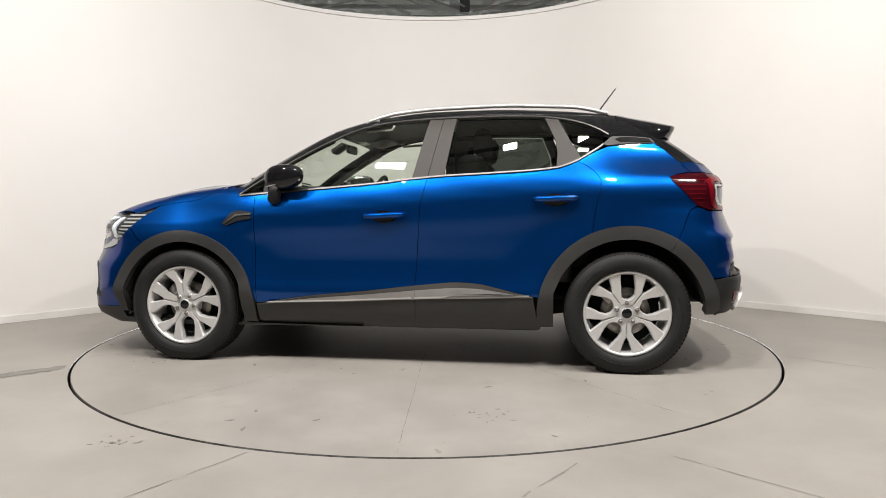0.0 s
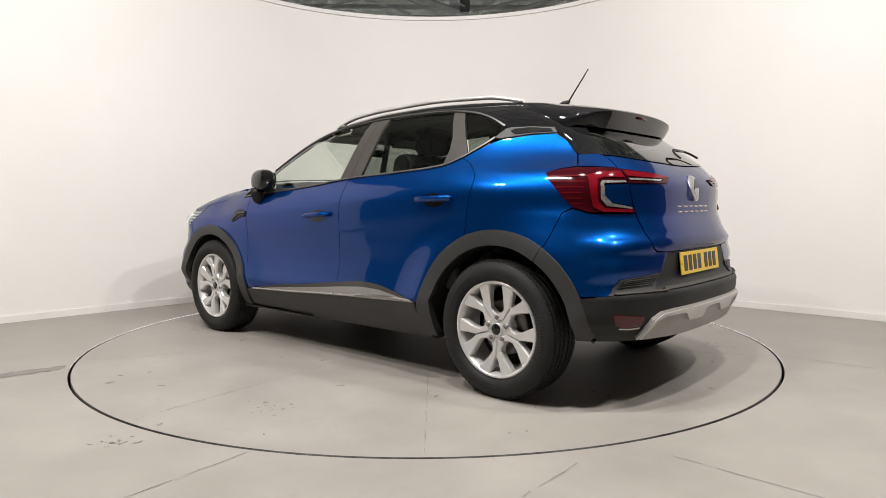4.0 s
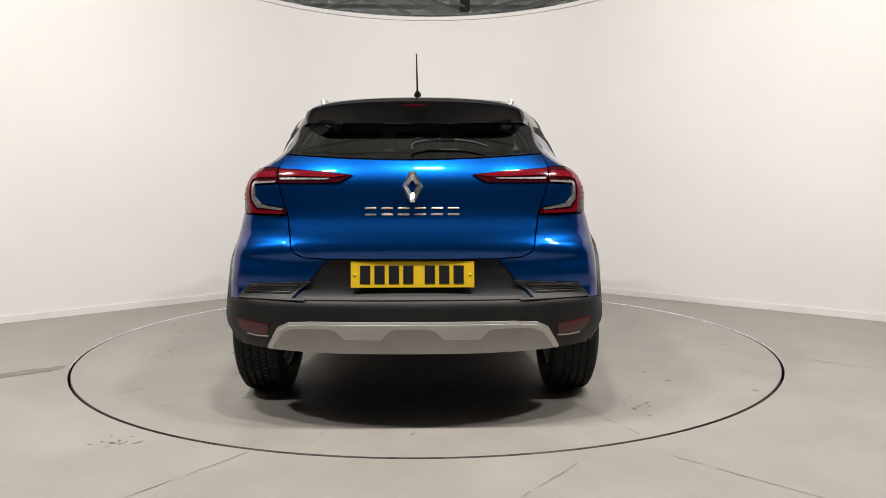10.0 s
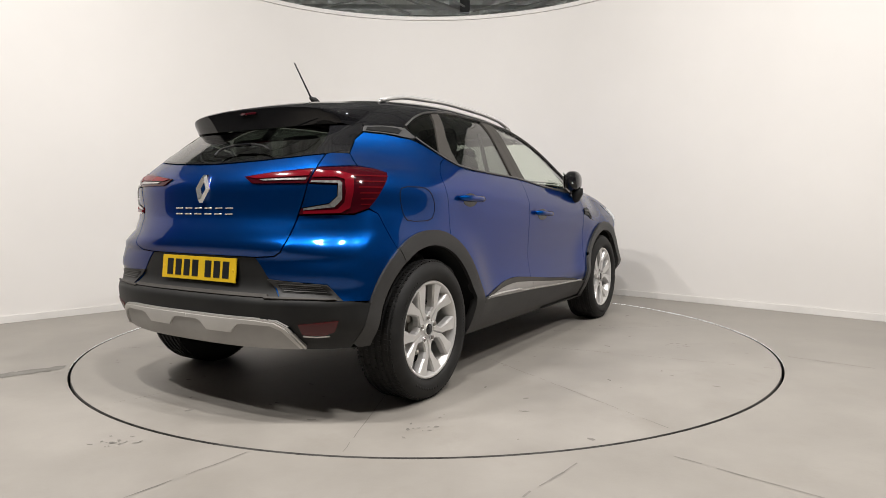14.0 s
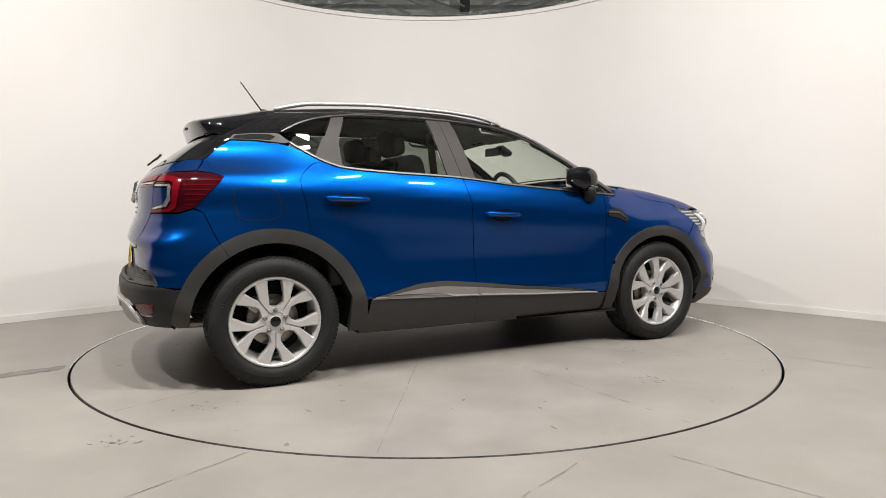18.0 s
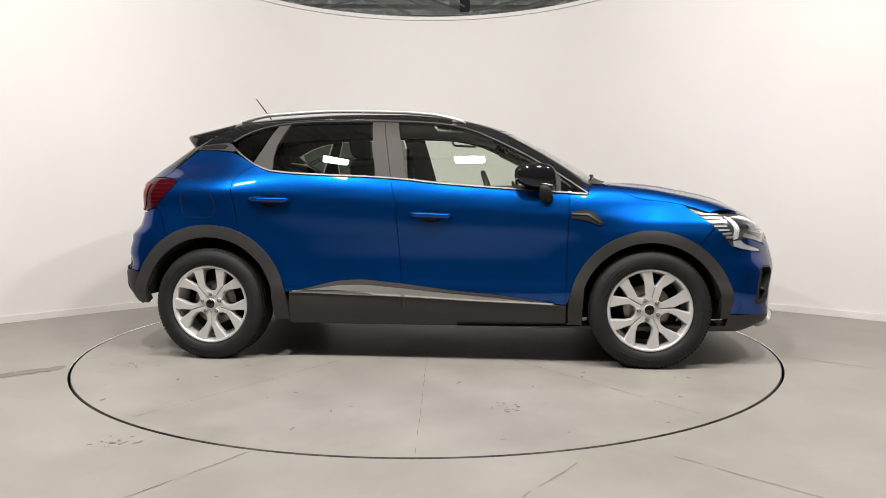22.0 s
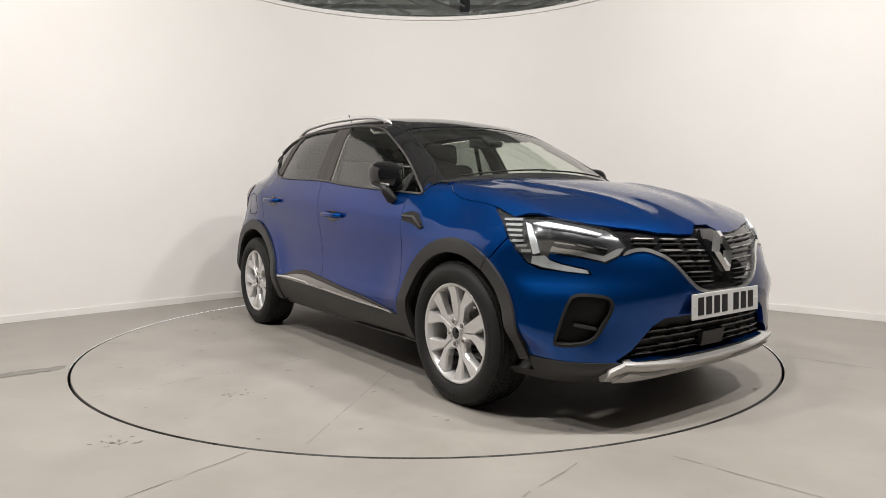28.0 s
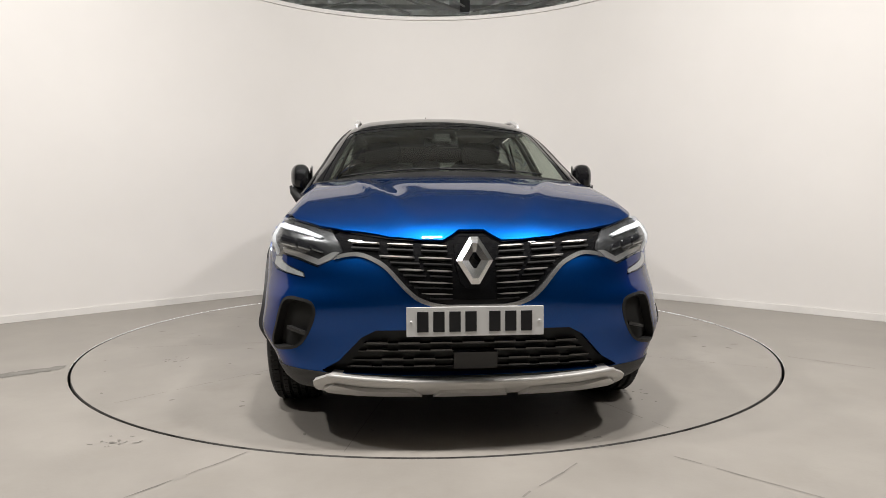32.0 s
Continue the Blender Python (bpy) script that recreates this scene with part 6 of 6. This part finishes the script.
def build_cabin():
    part("cabin_floor", rbox(bmesh.new(), (-0.3, 0, 0.42), (2.6, 1.46, 0.04), 0.01, 1), LINER, car, "black carpet")
    bm = bmesh.new()
    rbox(bm, (0.72, 0, 0.90), (0.42, 1.36, 0.20), 0.06, 3)
    rbox(bm, (0.95, 0, 0.97), (0.30, 1.28, 0.12), 0.04, 2)
    rbox(bm, (0.58, 0.37, 1.00), (0.16, 0.36, 0.09), 0.035, 3)
    dash = part("dashboard", bm, DASH, car, "dark plastic dashboard")
    part("screen", rbox(bmesh.new(), (0.555, 0.0, 0.99), (0.02, 0.17, 0.24), 0.008, 2, pose(0, 0, 0, 0, -12, 0)), BLACK_GLOSS, dash, "dark upright touch screen")
    wheel = tube([(0.40 - 0.06 * math.sin(a), -0.37 + 0.18 * math.cos(a), 0.985 + 0.17 * math.sin(a)) for a in np.linspace(0, 2 * math.pi, 33)[:-1]], 0.016, 8, closed=True)
    st = part("steering_wheel", wheel, DASH, car, "dark steering wheel")
    part("boss", rbox(bmesh.new(), (0.42, -0.37, 0.98), (0.05, 0.15, 0.11), 0.025, 3), DASH, st)
    part("spoke", rbox(bmesh.new(), (0.41, -0.37, 0.98), (0.02, 0.34, 0.035), 0.008, 2), DASH, st)
    for s in (1, -1):
        seat = part("front_seat", rbox(bmesh.new(), (-0.05, s * 0.37, 0.62), (0.52, 0.50, 0.20), 0.06, 3), CLOTH, car, "dark grey cloth front seat")
        part("backrest", rbox(bmesh.new(), (-0.36, s * 0.37, 0.95), (0.17, 0.49, 0.62), 0.07, 4, pose(0, 0, 0, 0, -14, 0)), CLOTH, seat)
        part("headrest", rbox(bmesh.new(), (-0.475, s * 0.37, 1.335), (0.10, 0.27, 0.17), 0.045, 4, pose(0, 0, 0, 0, -8, 0)), CLOTH, seat)
        for d in (0.06, -0.06):
            part("headrest_post", tube([(-0.455, s * 0.37 + d, 1.21), (-0.47, s * 0.37 + d, 1.29)], 0.007, 6), SATIN, seat)
        flip = s < 0
        up = [(float(x), edge_z(x, scr_half(x)) - 0.02) for x in np.linspace(0.42, 0.96, 12)]
        panel("pillar_lining", up + run(TOPC, 0.94, 0.42, 14), SIDE, TRIM_GREY, car, "pale grey pillar lining", lift=-0.022, gap=0.002, depth=0.002, step=0.05, flip=flip)
        panel("pillar_lining", [(-0.33, 1.46), (-0.18, 1.455), (-0.10, 1.10), (-0.28, 1.115)], SIDE, TRIM_GREY, car, "pale grey pillar lining", lift=-0.022, gap=0.0, depth=0.002, step=0.05, flip=flip)
        # seat belt and door lining
        part("belt", rbox(bmesh.new(), (-0.30, s * 0.66, 1.05), (0.05, 0.006, 0.7), 0.002, 1, pose(0, 0, 0, s * 14, 0, 0)), LINER, car, "black seat belt")
        for x0, x1 in ((-0.16, 0.82), (-1.02, -0.20)):
            part("door_lining", rbox(bmesh.new(), ((x0 + x1) / 2, s * 0.755, 0.78), (x1 - x0, 0.07, 0.56), 0.03, 2), DASH, car, "dark plastic door lining")
        part("grab_handle", tube([(0.25, s * 0.575, 1.425), (0.23, s * 0.56, 1.40), (0.07, s * 0.56, 1.41), (0.05, s * 0.575, 1.435)], 0.009, 8), TRIM_GREY, car, "grey grab handle")
        part("sun_visor", rbox(bmesh.new(), (0.33, s * 0.30, 1.402), (0.13, 0.38, 0.018), 0.008, 2, pose(0, 0, 0, 0, 18, 0)), TRIM_GREY, car, "pale grey folded sun visor")
    bench = part("rear_seat", rbox(bmesh.new(), (-0.90, 0, 0.66), (0.50, 1.30, 0.18), 0.06, 3), CLOTH, car, "dark grey cloth rear bench")
    part("backrest", rbox(bmesh.new(), (-1.20, 0, 0.96), (0.16, 1.28, 0.56), 0.06, 3, pose(0, 0, 0, 0, -16, 0)), CLOTH, bench)
    for y in (-0.38, 0.0, 0.38):
        part("headrest", rbox(bmesh.new(), (-1.29, y, 1.27), (0.09, 0.25, 0.12), 0.04, 3), CLOTH, bench)
    part("parcel_shelf", rbox(bmesh.new(), (-1.52, 0, 1.10), (0.48, 1.15, 0.02), 0.006, 1), LINER, car, "black parcel shelf")
    # headlining under the roof
    half = [(0.46 - 0.19 * y * y, y) for y in np.linspace(0, 0.54, 8)] + [(-0.9, 0.54), (-1.36, 0.46), (-1.36, 0.0)]
    panel("headlining", mirrored_top(half), TOP, TRIM_GREY, car, "pale grey headlining", lift=-0.035, gap=0, depth=0.002, step=0.08)
    m = part("interior_mirror", rbox(bmesh.new(), (0.49, 0.0, 1.335), (0.025, 0.22, 0.06), 0.012, 3), BLACK, car, "black interior mirror")
    part("stem", tube([(0.50, 0, 1.345), (0.55, 0, 1.372)], 0.012, 8), BLACK, m)
    part("sensor_box", rbox(bmesh.new(), (0.58, 0.0, 1.345), (0.11, 0.11, 0.045), 0.018, 2, pose(0, 0, 0, 0, 30, 0)), BLACK, car, "black sensor box behind the windscreen")


def build_car():
    for flip in (False, True):
        build_flank(flip)
    build_top()
    build_nose()
    build_tail()
    build_under()
    build_cabin()
    build_wheel(REAR_X, 1, 0)
    build_wheel(FRONT_X, 1, 30)
    build_wheel(REAR_X, -1, 0)
    build_wheel(FRONT_X, -1, 48)


build_booth()
build_floor_marks()
table = build_turntable()
build_roof()
build_lamps()
build_car()

TURN = [(0, 170.63), (2, 154.03), (4, 137.43), (6, 120.95), (8, 104.95), (10, 89.15), (12, 73.26), (14, 57.24), (16, 40.95), (18, 24.67), (20, 8.46), (22, -7.52), (24, -23.46), (26, -39.35), (28, -55.24), (30, -71.04), (32, -86.70)]
PIVOT = Vector((-0.059, -0.043, 0.0))


def motions():
    """The plate and the car on it turn together about the plate's middle."""
    walk(table, [(t, pose(0, 0, 0, 0, 0, a)) for t, a in TURN])
    rows = []
    for t, a in TURN:
        m = pose(0, 0, 0, 0, 0, a)
        rows.append((t, Matrix.Translation(m @ -PIVOT + Vector((0, 0, 0.0005))) @ m))
    walk(car, rows)


motions()
